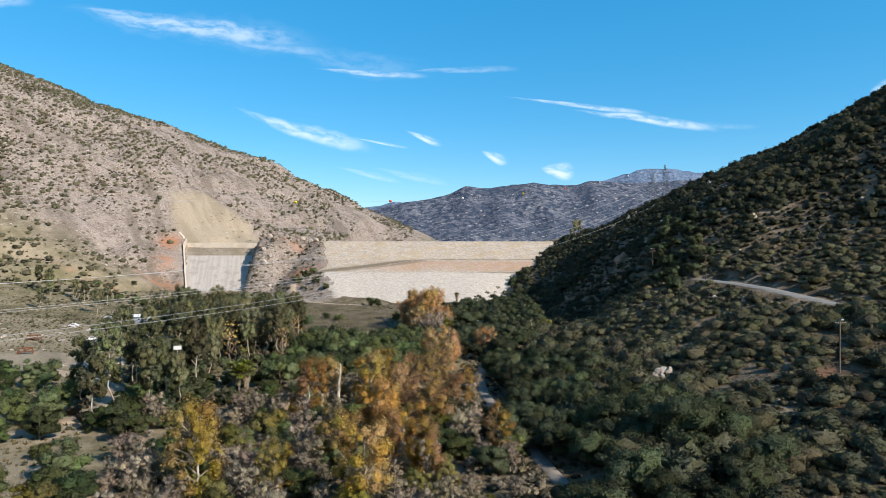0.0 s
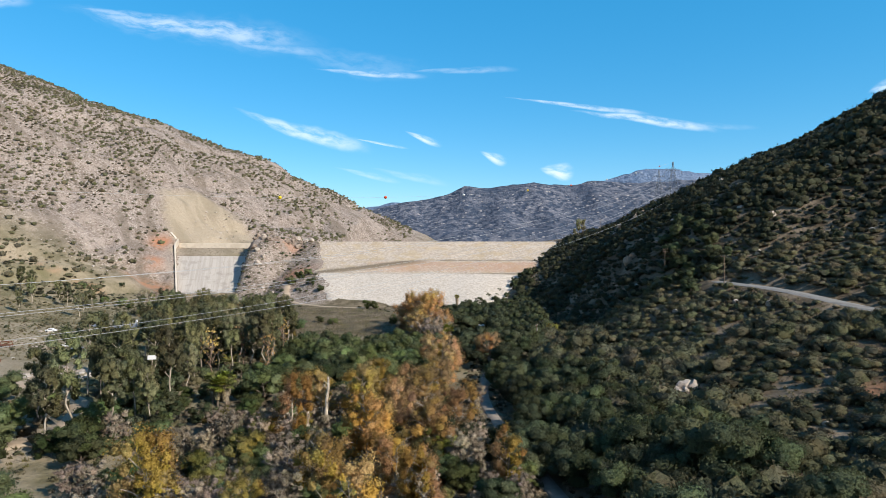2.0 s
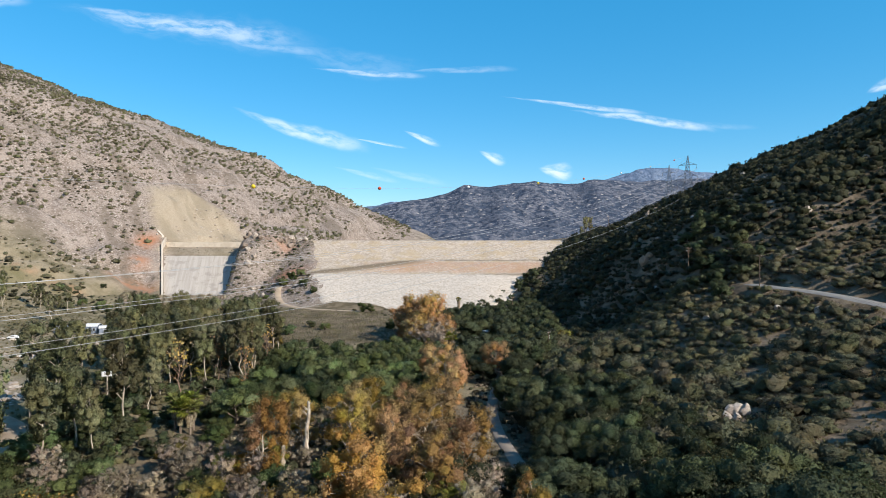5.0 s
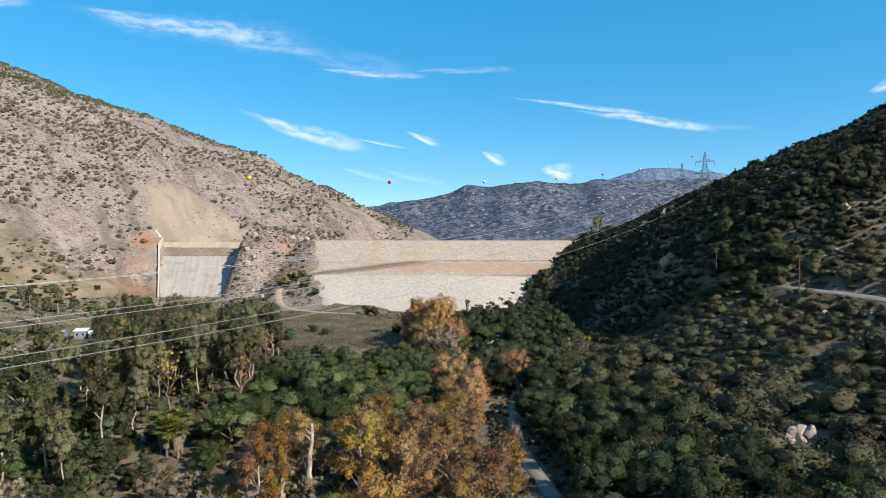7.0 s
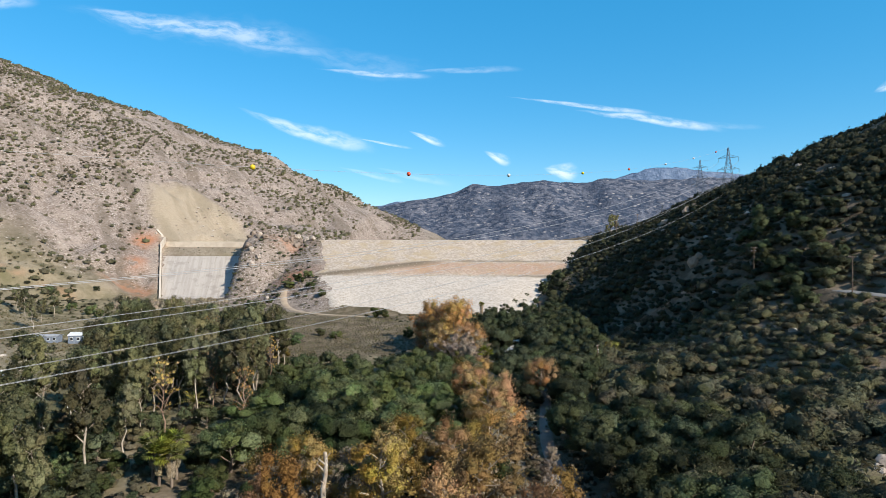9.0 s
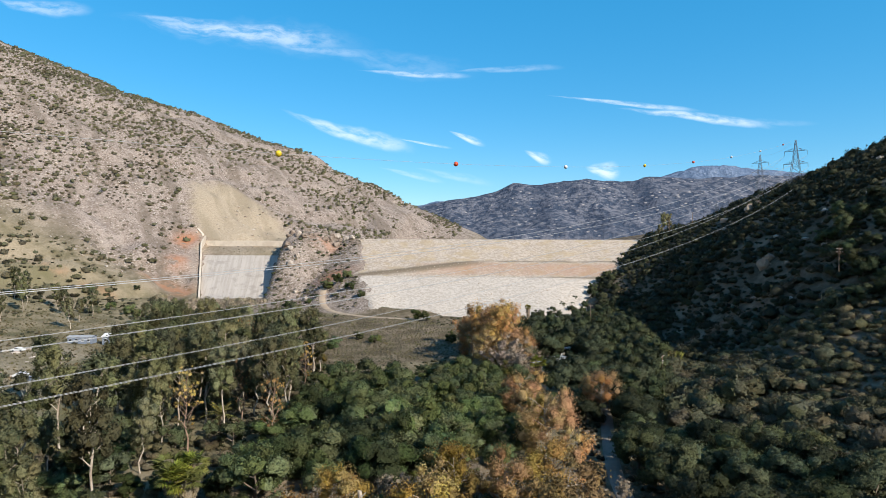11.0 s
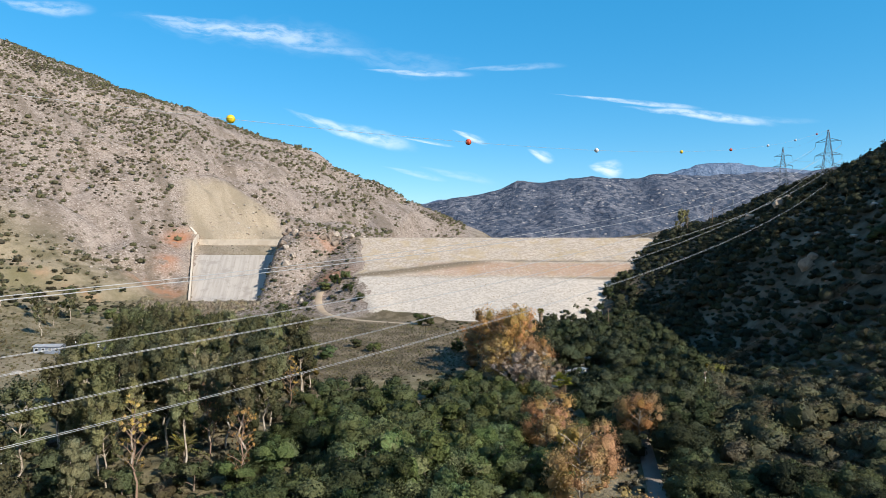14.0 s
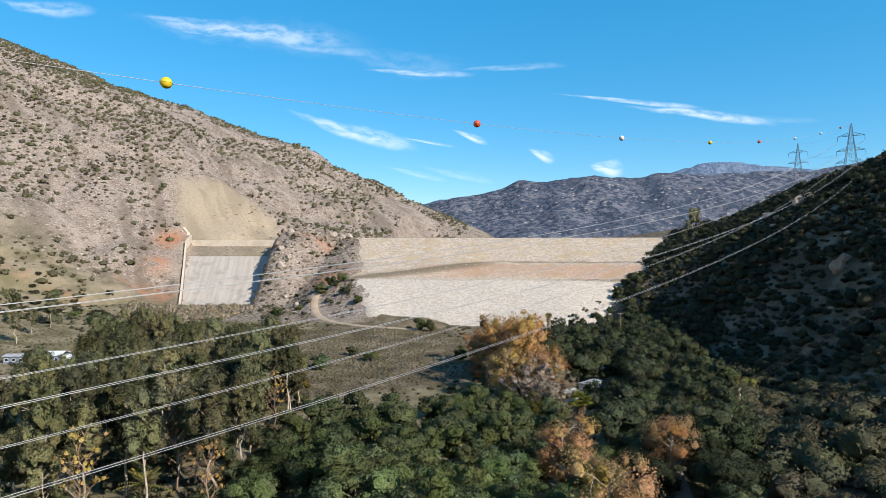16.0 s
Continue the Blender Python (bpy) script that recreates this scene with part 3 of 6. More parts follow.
def leafy(blobs, n, size, rng, long=1.0, heart=0.88, loose=0.3, soft=0.42):
    """A crown of rounded boughs (x, y, z, rx, ry, rz): the dense heart of each, and fine sprays all over it.
    Returns corners, faces and the way that each corner faces: outwards from its bough and from the whole crown."""
    B = np.array(blobs, float)
    middle = B[:, :3].mean(0) * (1, 1, 0.8)
    IV, IF = ICO_V, ICO_F
    V, F, N = [], [], []
    for i, b in enumerate(B):
        a = rng.uniform(0, 6.28)
        ca, sa = math.cos(a), math.sin(a)
        way = np.c_[IV[:, 0] * ca - IV[:, 1] * sa, IV[:, 0] * sa + IV[:, 1] * ca, IV[:, 2]]
        lump = 1 + 0.16 * np.sin(way[:, :1] * 5.2 + 9 * i) * np.cos(way[:, 1:2] * 4.7 + 4 * i) + 0.15 * rng.normal(size=(len(way), 1))
        V.append(b[:3] + way * lump * heart * b[3:])
        out = b[:3] - middle
        N.append(0.5 * way + 0.55 * out / (np.linalg.norm(out) + 1e-6))
        F.append(IF + len(IV) * i)
    weight = B[:, 3] * B[:, 4] + B[:, 3] * B[:, 5]
    m = int(n * 2.6)
    pick = rng.choice(len(B), m, p=weight / weight.sum())
    w = rng.normal(size=(m, 3))
    w /= np.linalg.norm(w, axis=1)[:, None]
    w[:, 2] = np.where(w[:, 2] < -0.4, -w[:, 2], w[:, 2])
    ripple = 0.1 * np.sin(w[:, :1] * 6 + pick[:, None]) * np.cos(w[:, 1:2] * 5 + 2 * pick[:, None])
    c = B[pick, :3] + w * (heart * 0.96 + ripple + loose * rng.random((m, 1)) ** 1.5) * B[pick, 3:]
    buried = np.zeros(m, bool)
    for i, b in enumerate(B):
        buried |= (np.linalg.norm((c - b[:3]) / b[3:], axis=1) < heart * 0.85) & (pick != i)
    keep = np.nonzero(~buried)[0][:n]
    if len(keep) < n:
        keep = np.concatenate([keep, np.nonzero(buried)[0][:n - len(keep)]])
    c, w = c[keep], w[keep]
    v, f = sprays(c, w, size, rng, long)
    out = c - middle
    face = 0.5 * w + 0.55 * out / (np.linalg.norm(out, axis=1)[:, None] + 1e-6) + soft * rng.normal(size=(len(c), 3))
    nrm = np.concatenate([*N, np.repeat(face, 3, 0)])
    nrm /= np.linalg.norm(nrm, axis=1)[:, None] + 1e-9
    return np.concatenate([*V, v]), np.concatenate([*F, f + len(IV) * len(B)]), nrm


def grow(rng, height, spread, trunk, fork=0.35, limbs=6, lean=0.05, up=0.55, rise=1.0, twigs=True):
    """A trunk with forking limbs; returns limb paths and the tips, where the clumps sit."""
    paths, tips = [], []
    top = np.array([rng.normal() * lean * height, rng.normal() * lean * height, height * rise])
    steps = 6
    line = [top * (i / steps) + np.array([rng.normal(), rng.normal(), 0]) * 0.02 * height * (0 < i < steps) for i in range(steps + 1)]
    line[0] = np.array([0, 0, -0.6])
    paths.append([(p, trunk * (1 - 0.82 * i / steps)) for i, p in enumerate(line)])
    tips.append(line[-1])
    for j in range(limbs):
        f = fork + (0.92 - fork) * (j + rng.random() * 0.6) / limbs
        start = top * f
        ang = j * 2.4 + rng.normal() * 0.3
        reach = spread * (1 - 0.45 * abs(f - 0.55)) * rng.uniform(0.7, 1.05)
        end = start + np.array([math.cos(ang) * reach, math.sin(ang) * reach, reach * up * rng.uniform(0.5, 1.3)])
        mid = (start + end) / 2 + np.array([0, 0, reach * 0.10])
        r = trunk * (0.55 - 0.35 * f)
        paths.append([(start, r), (mid, r * 0.7), (end, r * 0.25)])
        tips.append(end)
        for _ in range(2):
            twig = mid + (end - mid) * 0.3 + rng.normal(size=3) * reach * 0.33
            if twigs:
                paths.append([(mid, r * 0.5), (twig, r * 0.15)])
            tips.append(twig)
    return paths, tips


def tree_kind(name, seed, height, spread, trunk, leaf, bark, count, size, label, fork=0.35, limbs=6, clump=0.42, up=0.55, flat=0.8, long=1.0, lean=0.05, extra=None, rise=0.9, heart=0.8, loose=0.42):
    """One tree with trunk and crown, as a thing to be copied."""
    rng = np.random.default_rng(seed)
    paths, tips = grow(rng, height, spread, trunk, fork, limbs, lean, up, rise, leaf not in (OAK, OAK_DARK))
    root = tagged(empty(name), label, "tree")
    v, q = tubes(paths, 4)
    array_part("trunk", v, q, bark, root, smooth=True)
    blobs = []
    for t in tips:
        r = clump * spread * rng.uniform(0.5, 1.3)
        blobs.append((*t, r * rng.uniform(0.85, 1.2), r * rng.uniform(0.85, 1.2), r * flat * rng.uniform(0.8, 1.15)))
    v, f, nrm = leafy(blobs, count, size, rng, long, heart, loose)
    array_part("crown", v, f, leaf, root, smooth=True, normals=nrm)
    if extra:
        extra(root, rng, tips)
    return root


def stand(ob, x, y, turn=0.0, scale=1.0, sink=0.0, tilt=0.0):
    return Matrix.Translation((x, y, land(x, y) - sink)) @ Euler((tilt, 0, turn)).to_matrix().to_4x4() @ Matrix.Scale(scale, 4)


def plant(kinds, spots, rng, group, size=(0.8, 1.2), label=None):
    """Copies of the given kinds at the spots (x, y[, scale])."""
    for i, s in enumerate(spots):
        src = kinds[i % len(kinds)] if len(s) < 4 else kinds[int(s[3]) % len(kinds)]
        k = s[2] if len(s) > 2 else rng.uniform(*size)
        m = stand(src, s[0], s[1], rng.uniform(0, 6.28), 1.0, 0.1)
        ob = copy_thing(src, m)
        ob.matrix_basis = m @ Matrix.Diagonal((k, k, k * rng.uniform(0.92, 1.1), 1))
        tagged(ob, group=group)
        if label:
            tagged(ob, label)


def drop_kind(root):
    for o in (*root.children_recursive, root):
        bpy.data.objects.remove(o)


def inside(x, y, poly):
    p, hit = np.array(poly, float), np.zeros(np.shape(x), bool)
    j = len(p) - 1
    for i in range(len(p)):
        c = ((p[i, 1] > y) != (p[j, 1] > y)) & (x < (p[j, 0] - p[i, 0]) * (y - p[i, 1]) / (p[j, 1] - p[i, 1] + 1e-9) + p[i, 0])
        hit ^= c
        j = i
    return hit


def scatter(poly, gap, rng, tries=6, clear=()):
    """Uneven spots in an outline, not nearer to one another than about gap."""
    p = np.array(poly, float)
    lo, hi = p.min(0), p.max(0)
    n = int((hi[0] - lo[0]) * (hi[1] - lo[1]) / gap ** 2 * tries)
    c = rng.uniform(lo, hi, (n, 2))
    c = c[inside(c[:, 0], c[:, 1], poly)]
    cells, out = {}, []
    for x, y in c:
        i, j = int(x // gap), int(y // gap)
        if all((x - a) ** 2 + (y - b) ** 2 > (gap * 0.85) ** 2 for di in (-1, 0, 1) for dj in (-1, 0, 1) for a, b in cells.get((i + di, j + dj), ())):
            cells.setdefault((i, j), []).append((x, y))
            out.append((x, y))
    out = np.array(out).reshape(-1, 2)
    for name, wide in clear:
        out = out[way_near(out[:, 0], out[:, 1], name)[0] > wide]
    return out


def away(spots, circles):
    for x, y, r in circles:
        spots = spots[np.hypot(spots[:, 0] - x, spots[:, 1] - y) > r]
    return spots


def paint(me, colours, last=1.0):
    a = me.color_attributes.new("soil", "FLOAT_COLOR", "POINT")
    a.data.foreach_set("color", np.c_[colours, np.ones(len(colours)) * last].astype(np.float32).ravel())


def grid_mesh(name, xs, ys, height, mat, smooth=True):
    X, Y = np.meshgrid(xs, ys)
    Z = height(X.ravel(), Y.ravel())
    nx, ny = len(xs), len(ys)
    k = np.arange(nx * ny).reshape(ny, nx)
    f = np.stack([k[:-1, :-1], k[:-1, 1:], k[1:, 1:], k[1:, :-1]], -1).reshape(-1, 4)
    return mesh_of(name, np.c_[X.ravel(), Y.ravel(), Z], f, mat, smooth), X.ravel(), Y.ravel(), Z


def steps(*spans):
    out = [np.arange(a, b, s) for a, b, s in spans]
    return np.concatenate(out)


# ---- ground ----
xs = steps((-4800, -1500, 300), (-1500, -700, 20), (-700, -280, 7), (-280, 240, 3.5), (240, 500, 10), (500, 1500, 40), (1500, 4801, 300))
ys = steps((-4800, -300, 300), (-300, 60, 15), (60, 620, 3.5), (620, 1010, 7), (1010, 1500, 30), (1500, 4900, 300))


def sheet(x, y):
    z = land(np.clip(x, -1499, 1499), np.clip(y, -299, 1499))
    far = ramp(np.maximum(np.abs(x) - 1400, np.maximum(-y - 290, y - 1400)), 0, 900)
    return z * (1 - far)


me, X, Y, Z = grid_mesh("ground", xs, ys, sheet, GROUND)
FIELD = [(-112, 395), (-84, 432), (-40, 432), (12, 432), (14, 396), (-12, 352), (-26, 318), (-52, 300), (-72, 285), (-92, 318)]
hill = ramp(X, -150, -230) * ramp(Y, 455, 525) + ramp(Y, 560, 640) * ramp(X, 40, -60) + 0.95 * np.maximum(ramp(Z - knoll(X, Y), 1.5, -0.5) * ramp(X, -60, -90) * ramp(Y, 430, 470), ramp(X, -66, -78) * ramp(X, -175, -165) * ramp(Y, 422, 436)) * ramp(Y, 640, 560)
scrub = ramp(X, 22, 45)
scrub = np.maximum(np.maximum(scrub, 0.72 * inside(X, Y, FIELD)), 0.8 * ramp(X, -66, -58) * ramp(Y, 215, 205) * (X < 40)) * (1 - np.clip(hill, 0, 1))
CONE = [(-286, 652), (-264, 606), (-244, 576), (-166, 574), (-158, 600), (-188, 640), (-222, 666), (-256, 678)]
cutface = sum(inside(X + 5 * rolling(X, Y, 18, 3, s) + 4 * math.cos(s), Y + 5 * rolling(X, Y, 18, 3, s + 5.0) + 4 * math.sin(s), CONE) for s in (0.0, 1.5, 3.0, 4.5)) / 4.0
bank = ramp(X, -215, -235) * ramp(Y, 400, 415) * ramp(Y, 470, 455) * 0.75
cutface = np.maximum(cutface, bank * ramp(rolling(X, Y, 50, 3, 9.0), -0.5, 0.3))
def patch(x, y, rx, ry, much):
    return much * np.exp(-((X - x) / rx) ** 2 - ((Y - y) / ry) ** 2) * ramp(rolling(X, Y, 12, 3, 3.0), -0.5, 0.15)


red = np.zeros(X.shape)
for spot in ((-247, 562, 8, 14, 1.2), (-236, 528, 7, 9, 0.8), (-226, 497, 16, 9, 0.9), (-162, 612, 9, 14, 1.1), (-176, 632, 6, 12, 0.8), (-112, 492, 12, 12, 0.7), (-120, 470, 12, 6, 0.4), (-258, 450, 30, 4, 0.4), (-128, 540, 14, 8, 0.45)):
    red = np.maximum(red, patch(*spot))
sand = np.maximum(ramp(np.hypot((X + 144) / 38, (Y - 214) / 17), 1.15, 0.75), ramp(np.hypot((X + 86) / 8, (Y - 150) / 20), 1.2, 0.8))
sand = np.maximum(sand, ramp(np.hypot((X + 185) / 40, (Y - 262) / 28), 1.15, 0.7) * 0.7)
cutface = np.maximum(cutface, sand * (0.75 + 0.25 * ramp(rolling(X, Y, 14, 3, 2.0), -0.6, 0.1)))
cutface = np.maximum(cutface, 0.7 * ramp(X, -240, -234) * ramp(X, -160, -166) * ramp(Y, 550, 554) * ramp(Y, 577, 573))
lawn = inside(X, Y, [(-260, 92), (-66, 92), (-85, 140), (-104, 190), (-128, 288), (-185, 318), (-270, 330)])
cutface = np.maximum(cutface, lawn * (0.2 + 0.55 * ramp(rolling(X, Y, 22, 3, 7.0), -0.2, 0.4)))
red = np.maximum(red, 0.9 * np.exp(-((X - 91) / 6) ** 2 - ((Y - 142) / 4) ** 2))
paint(me, np.c_[np.clip(hill, 0, 1), np.clip(scrub, 0, 1), np.clip(red, 0, 1)], 1 - cutface)
ground = tagged(new("ground", me), "dry valley ground of tan soil, grass and scrub", "ground", kind="structure")


def road_mesh(name, way, wide, mat, label):
    q = WAYS[way]
    d = np.gradient(q, axis=0)
    n = np.c_[d[:, 1], -d[:, 0]] / np.hypot(*d.T)[:, None]
    zq = way_near(q[:, 0], q[:, 1], way)[1]
    V, F = [], []
    cols = (-0.5, -0.44, 0.0, 0.44, 0.5)
    for i, (p, m, z) in enumerate(zip(q, n, zq)):
        for c in cols:
            V.append((*(p + m * wide * c), z + (0.10 if abs(c) < 0.5 else -0.1)))
        if i:
            for c in range(4):
                a = (i - 1) * 5 + c
                F.append((a, a + 1, a + 6, a + 5))
    me = mesh_of(name, V, F, mat, True)
    return tagged(new(name, me), label, "road", kind="structure")


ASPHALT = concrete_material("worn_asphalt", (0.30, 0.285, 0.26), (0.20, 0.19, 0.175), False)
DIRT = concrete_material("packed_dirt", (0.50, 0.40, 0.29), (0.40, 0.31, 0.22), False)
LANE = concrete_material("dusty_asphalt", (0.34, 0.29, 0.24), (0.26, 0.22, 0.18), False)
road_mesh("road_lower", "lower", 3.0, LANE, "narrow worn grey asphalt lane between trees")
road_mesh("road_upper", "upper", 7.0, ASPHALT, "sunlit grey asphalt road cut into the hillside")
road_mesh("track_toe", "toe", 4.0, DIRT, "pale dirt track below the rocky knoll")
road_mesh("track_meadow", "meadow", 5.0, DIRT, "pale sandy track through the meadow")

# ---- far mountains ----
def mountain(name, depth, xs, line, mat, label, deep=500, seed=3.0):
    ys = np.linspace(-deep, deep, 60)

    def height(x, y):
        top = np.interp(x, line[::2], line[1::2])
        t = np.abs(y + 60 * rolling(x, y, 400, 2, seed)) / deep
        z = top * (1 - t ** 1.15) - 40
        spur = 1 - np.abs(rolling(x, y * 0.45, 260, 4, seed))
        return z + (spur - 0.75) * 0.30 * top * t * 1.6 + 0.025 * top * rolling(x, y, 45, 3, seed)
    me, X, Y, Z = grid_mesh(name, xs, ys, height, mat)
    me.transform(Matrix.Translation((0, depth, 0)))
    return tagged(new(name, me), label, "mountain", kind="structure")


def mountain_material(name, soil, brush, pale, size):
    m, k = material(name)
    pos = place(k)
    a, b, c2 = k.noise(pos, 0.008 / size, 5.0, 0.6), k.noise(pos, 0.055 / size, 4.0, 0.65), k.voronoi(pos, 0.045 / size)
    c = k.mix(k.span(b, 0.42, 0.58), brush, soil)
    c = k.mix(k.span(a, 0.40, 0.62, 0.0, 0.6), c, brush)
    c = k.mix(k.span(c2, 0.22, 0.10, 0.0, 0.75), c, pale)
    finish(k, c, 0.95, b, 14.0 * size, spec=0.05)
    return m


# Soil and brush colours are shifted to blue to paint in distance haze
HILLS = mountain_material("haze_tinted_chaparral", (0.20, 0.205, 0.235), (0.060, 0.080, 0.118), (0.46, 0.42, 0.39), 1.0)
FARTHER = mountain_material("haze_tinted_mountain", (0.20, 0.26, 0.36), (0.13, 0.185, 0.28), (0.27, 0.32, 0.40), 2.0)
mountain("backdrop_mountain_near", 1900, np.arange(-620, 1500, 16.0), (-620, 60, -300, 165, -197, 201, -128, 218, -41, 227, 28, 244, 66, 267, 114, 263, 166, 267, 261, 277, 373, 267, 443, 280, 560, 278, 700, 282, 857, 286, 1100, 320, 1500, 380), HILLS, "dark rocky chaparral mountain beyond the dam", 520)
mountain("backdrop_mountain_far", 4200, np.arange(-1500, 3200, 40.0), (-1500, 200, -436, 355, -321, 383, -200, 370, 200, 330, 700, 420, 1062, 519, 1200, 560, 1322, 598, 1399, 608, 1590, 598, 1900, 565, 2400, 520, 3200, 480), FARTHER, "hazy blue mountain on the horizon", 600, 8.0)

# ---- dam ----
dx, dy = np.arange(-122, 132, 2.0), np.arange(398, 620, 2.0)
me, X, Y, Z = grid_mesh("dam", dx, dy, dam_height, RIPRAP)
line = np.interp(X, (-115, -95, -20, 10), (478, 482, 507, 510))
pale = ramp(Y + 2.5 * rolling(X, Y, 18, 3), 481, 477)
red = ramp(Y, 484, 488) * ramp(Y, 508, 503) * ramp(X, -70, -35) * ramp(X, 95, 70) * (0.75 + 0.45 * rolling(X, Y, 40, 2))
track = np.maximum(np.exp(-((Y - line) / 5.0) ** 4) * ramp(X, -120, -112) * ramp(X, 0, -30), 0.75 * np.exp(-((Y - 511) / 2.5) ** 4) * ramp(X, -40, 0))
track = np.maximum(track, 0.8 * np.exp(-((Y - 481.5) / 2.5) ** 4) * ramp(X, 10, 40))
paint(me, np.clip(np.c_[pale, red, track], 0, 1))
dam = tagged(new("dam", me), "rockfill dam with pale riprap and earth benches", "dam", kind="structure")

# ---- spillway ----
def slab_part(name, fx0, fx1, y0, y1, lift, mat, parent):
    V, F = [], []
    for y in np.linspace(y0, y1, 4):
        a, b = slab_edges(y)
        for f in np.linspace(fx0, fx1, 3):
            V.append((a + (b - a) * f, y, slab_height(y) + lift))
    n = len(V) // 3
    F = [(i * 3 + c, i * 3 + c + 1, i * 3 + c + 4, i * 3 + c + 3) for i in range(n - 1) for c in (0, 1)]
    ob = array_part(name, V, F, mat, parent)
    return ob


spillway = tagged(empty("spillway", Matrix()), "sloping grey concrete spillway chute with pale walls", "spillway", kind="structure")
for i in range(6):
    for j in range(8):
        y0 = 478.9 + j * 9.1
        slab_part("concrete_panel", i / 6 + 0.0004, (i + 1) / 6 - 0.0004, y0, y0 + 9.06, 0.0, SLAB, spillway)


def wall_strip(name, pts, thick, low, mat, parent):
    """A standing wall through (x, y, top) with its thickness to the side."""
    bm = bmesh.new()
    p = [Vector(q) for q in pts]
    rings = []
    for i, q in enumerate(p):
        d = (p[min(i + 1, len(p) - 1)] - p[max(i - 1, 0)]).xy.normalized()
        n = Vector((-d.y, d.x, 0)) * thick
        rings.append([bm.verts.new(v) for v in (q, q + n, q + n - Vector((0, 0, low)), q - Vector((0, 0, low)))])
    for a, b in zip(rings, rings[1:]):
        for k in range(4):
            bm.faces.new((a[k], a[(k + 1) % 4], b[(k + 1) % 4], b[k]))
    bm.faces.new(rings[0][::-1]), bm.faces.new(rings[-1])
    bmesh.ops.recalc_face_normals(bm, faces=bm.faces)
    return part(name, bm, mat, parent)


wall_strip("weir_wall", [(-160, 572, 46.3), (-190, 573, 46.4), (-236, 574, 46.4)], 2.0, 7.5, WALL, spillway)
wall_strip("side_wall", [(slab_edges(y)[0] - 0.3, y, slab_height(y) + h) for y, h in ((572, 9), (561, 6.5), (552, 5.0), (530, 3.6), (510, 3.0), (488, 2.6), (479, 2.2))], -1.2, 5.0, WALL, spillway)
wall_strip("upper_wall", [(-237, 574, 46.4), (-241, 580, 52.0), (-247, 584, 56.5)], 1.8, 7.5, WALL, spillway)


# ---- chaparral of the slopes ----
def shrub_arrays(seed, n, size, boughs, flat=0.75, heart=0.78, long=1.0):
    rng = np.random.default_rng(seed)
    wide = (0.95, 0.8, 0.72, 0.64, 0.58)[min(boughs, 5) - 1]
    blobs = []
    for i in range(boughs):
        a, r = i * 2.4 + rng.normal() * 0.4, (0.5 if boughs > 1 else 0.0) * rng.uniform(0.6, 1.1)
        k = wide * rng.uniform(0.75, 1.2)
        blobs.append((math.cos(a) * r, math.sin(a) * r, 0.42 + rng.uniform(-0.08, 0.22), k, k * rng.uniform(0.85, 1.15), k * flat))
    v, f, nrm = leafy(blobs, n, size, rng, long, heart, 0.42)
    v[:, 2] = np.where(v[:, 2] < 0, v[:, 2] * 0.3, v[:, 2])
    return v, f, nrm


def scatter_mesh(name, protos, spots, sizes, mat, label, category, seed=1, squash=0.8, sink=0.1, smooth=True):
    """Many small plants or stones, too many to count, as one mesh."""
    rng = np.random.default_rng(seed)
    V, F, N, base = [], [], [], 0
    z = land(spots[:, 0], spots[:, 1])
    for i, (x, y) in enumerate(spots):
        v, f, *nrm = protos[i % len(protos)]
        a, s = rng.uniform(0, 6.28), sizes[i]
        c, n = math.cos(a) * s, math.sin(a) * s
        q = np.c_[v[:, 0] * c - v[:, 1] * n, v[:, 0] * n + v[:, 1] * c, v[:, 2] * s * squash * rng.uniform(0.8, 1.25)]
        V.append(q + (x, y, z[i] - sink * s))
        F.append(f + base)
        if nrm:
            w = nrm[0]
            N.append(np.c_[w[:, 0] * math.cos(a) - w[:, 1] * math.sin(a), w[:, 0] * math.sin(a) + w[:, 1] * math.cos(a), w[:, 2]])
        base += len(v)
    me = mesh_of(name, np.concatenate(V), np.concatenate(F), mat, smooth, np.concatenate(N) if N else None)
    return tagged(new(name, me), label, category, kind="stuff")


def stone_arrays(seed, detail=1):
    bm = bmesh.new()
    bmesh.ops.create_icosphere(bm, subdivisions=detail, radius=1.0)
    rng = random.Random(seed)
    o = Vector((rng.random() * 50, rng.random() * 50, 0))
    for v in bm.verts:
        v.co *= 0.85 + 0.45 * noise.noise(v.co * 1.3 + o)
        v.co = Vector((v.co.x * 1.2, v.co.y * 0.95, max(v.co.z * 0.75 + 0.25, -0.25)))
    bmesh.ops.triangulate(bm, faces=bm.faces)
    v = np.array([q.co[:] for q in bm.verts])
    f = np.array([[q.index for q in t.verts] for t in bm.faces])
    bm.free()
    return v, f


rng = np.random.default_rng(5)
RIGHT_HILL = [(36, 60), (150, 60), (330, 330), (300, 560), (130, 600), (98, 548), (62, 500), (52, 440), (50, 380), (44, 300), (34, 250), (26, 210), (26, 180), (33, 120)]
clear_roads = (("lower", 3.6), ("upper", 6.2))
BARE_SPOTS = [(59.5, 168, 4.5), (57, 164, 3.5), (134, 444, 7), (132, 437, 7), (128, 464, 5), (96, 336, 5), (91, 142, 6), (76, 190, 5), (88, 205, 6), (66, 150, 4), (105, 168, 5)]


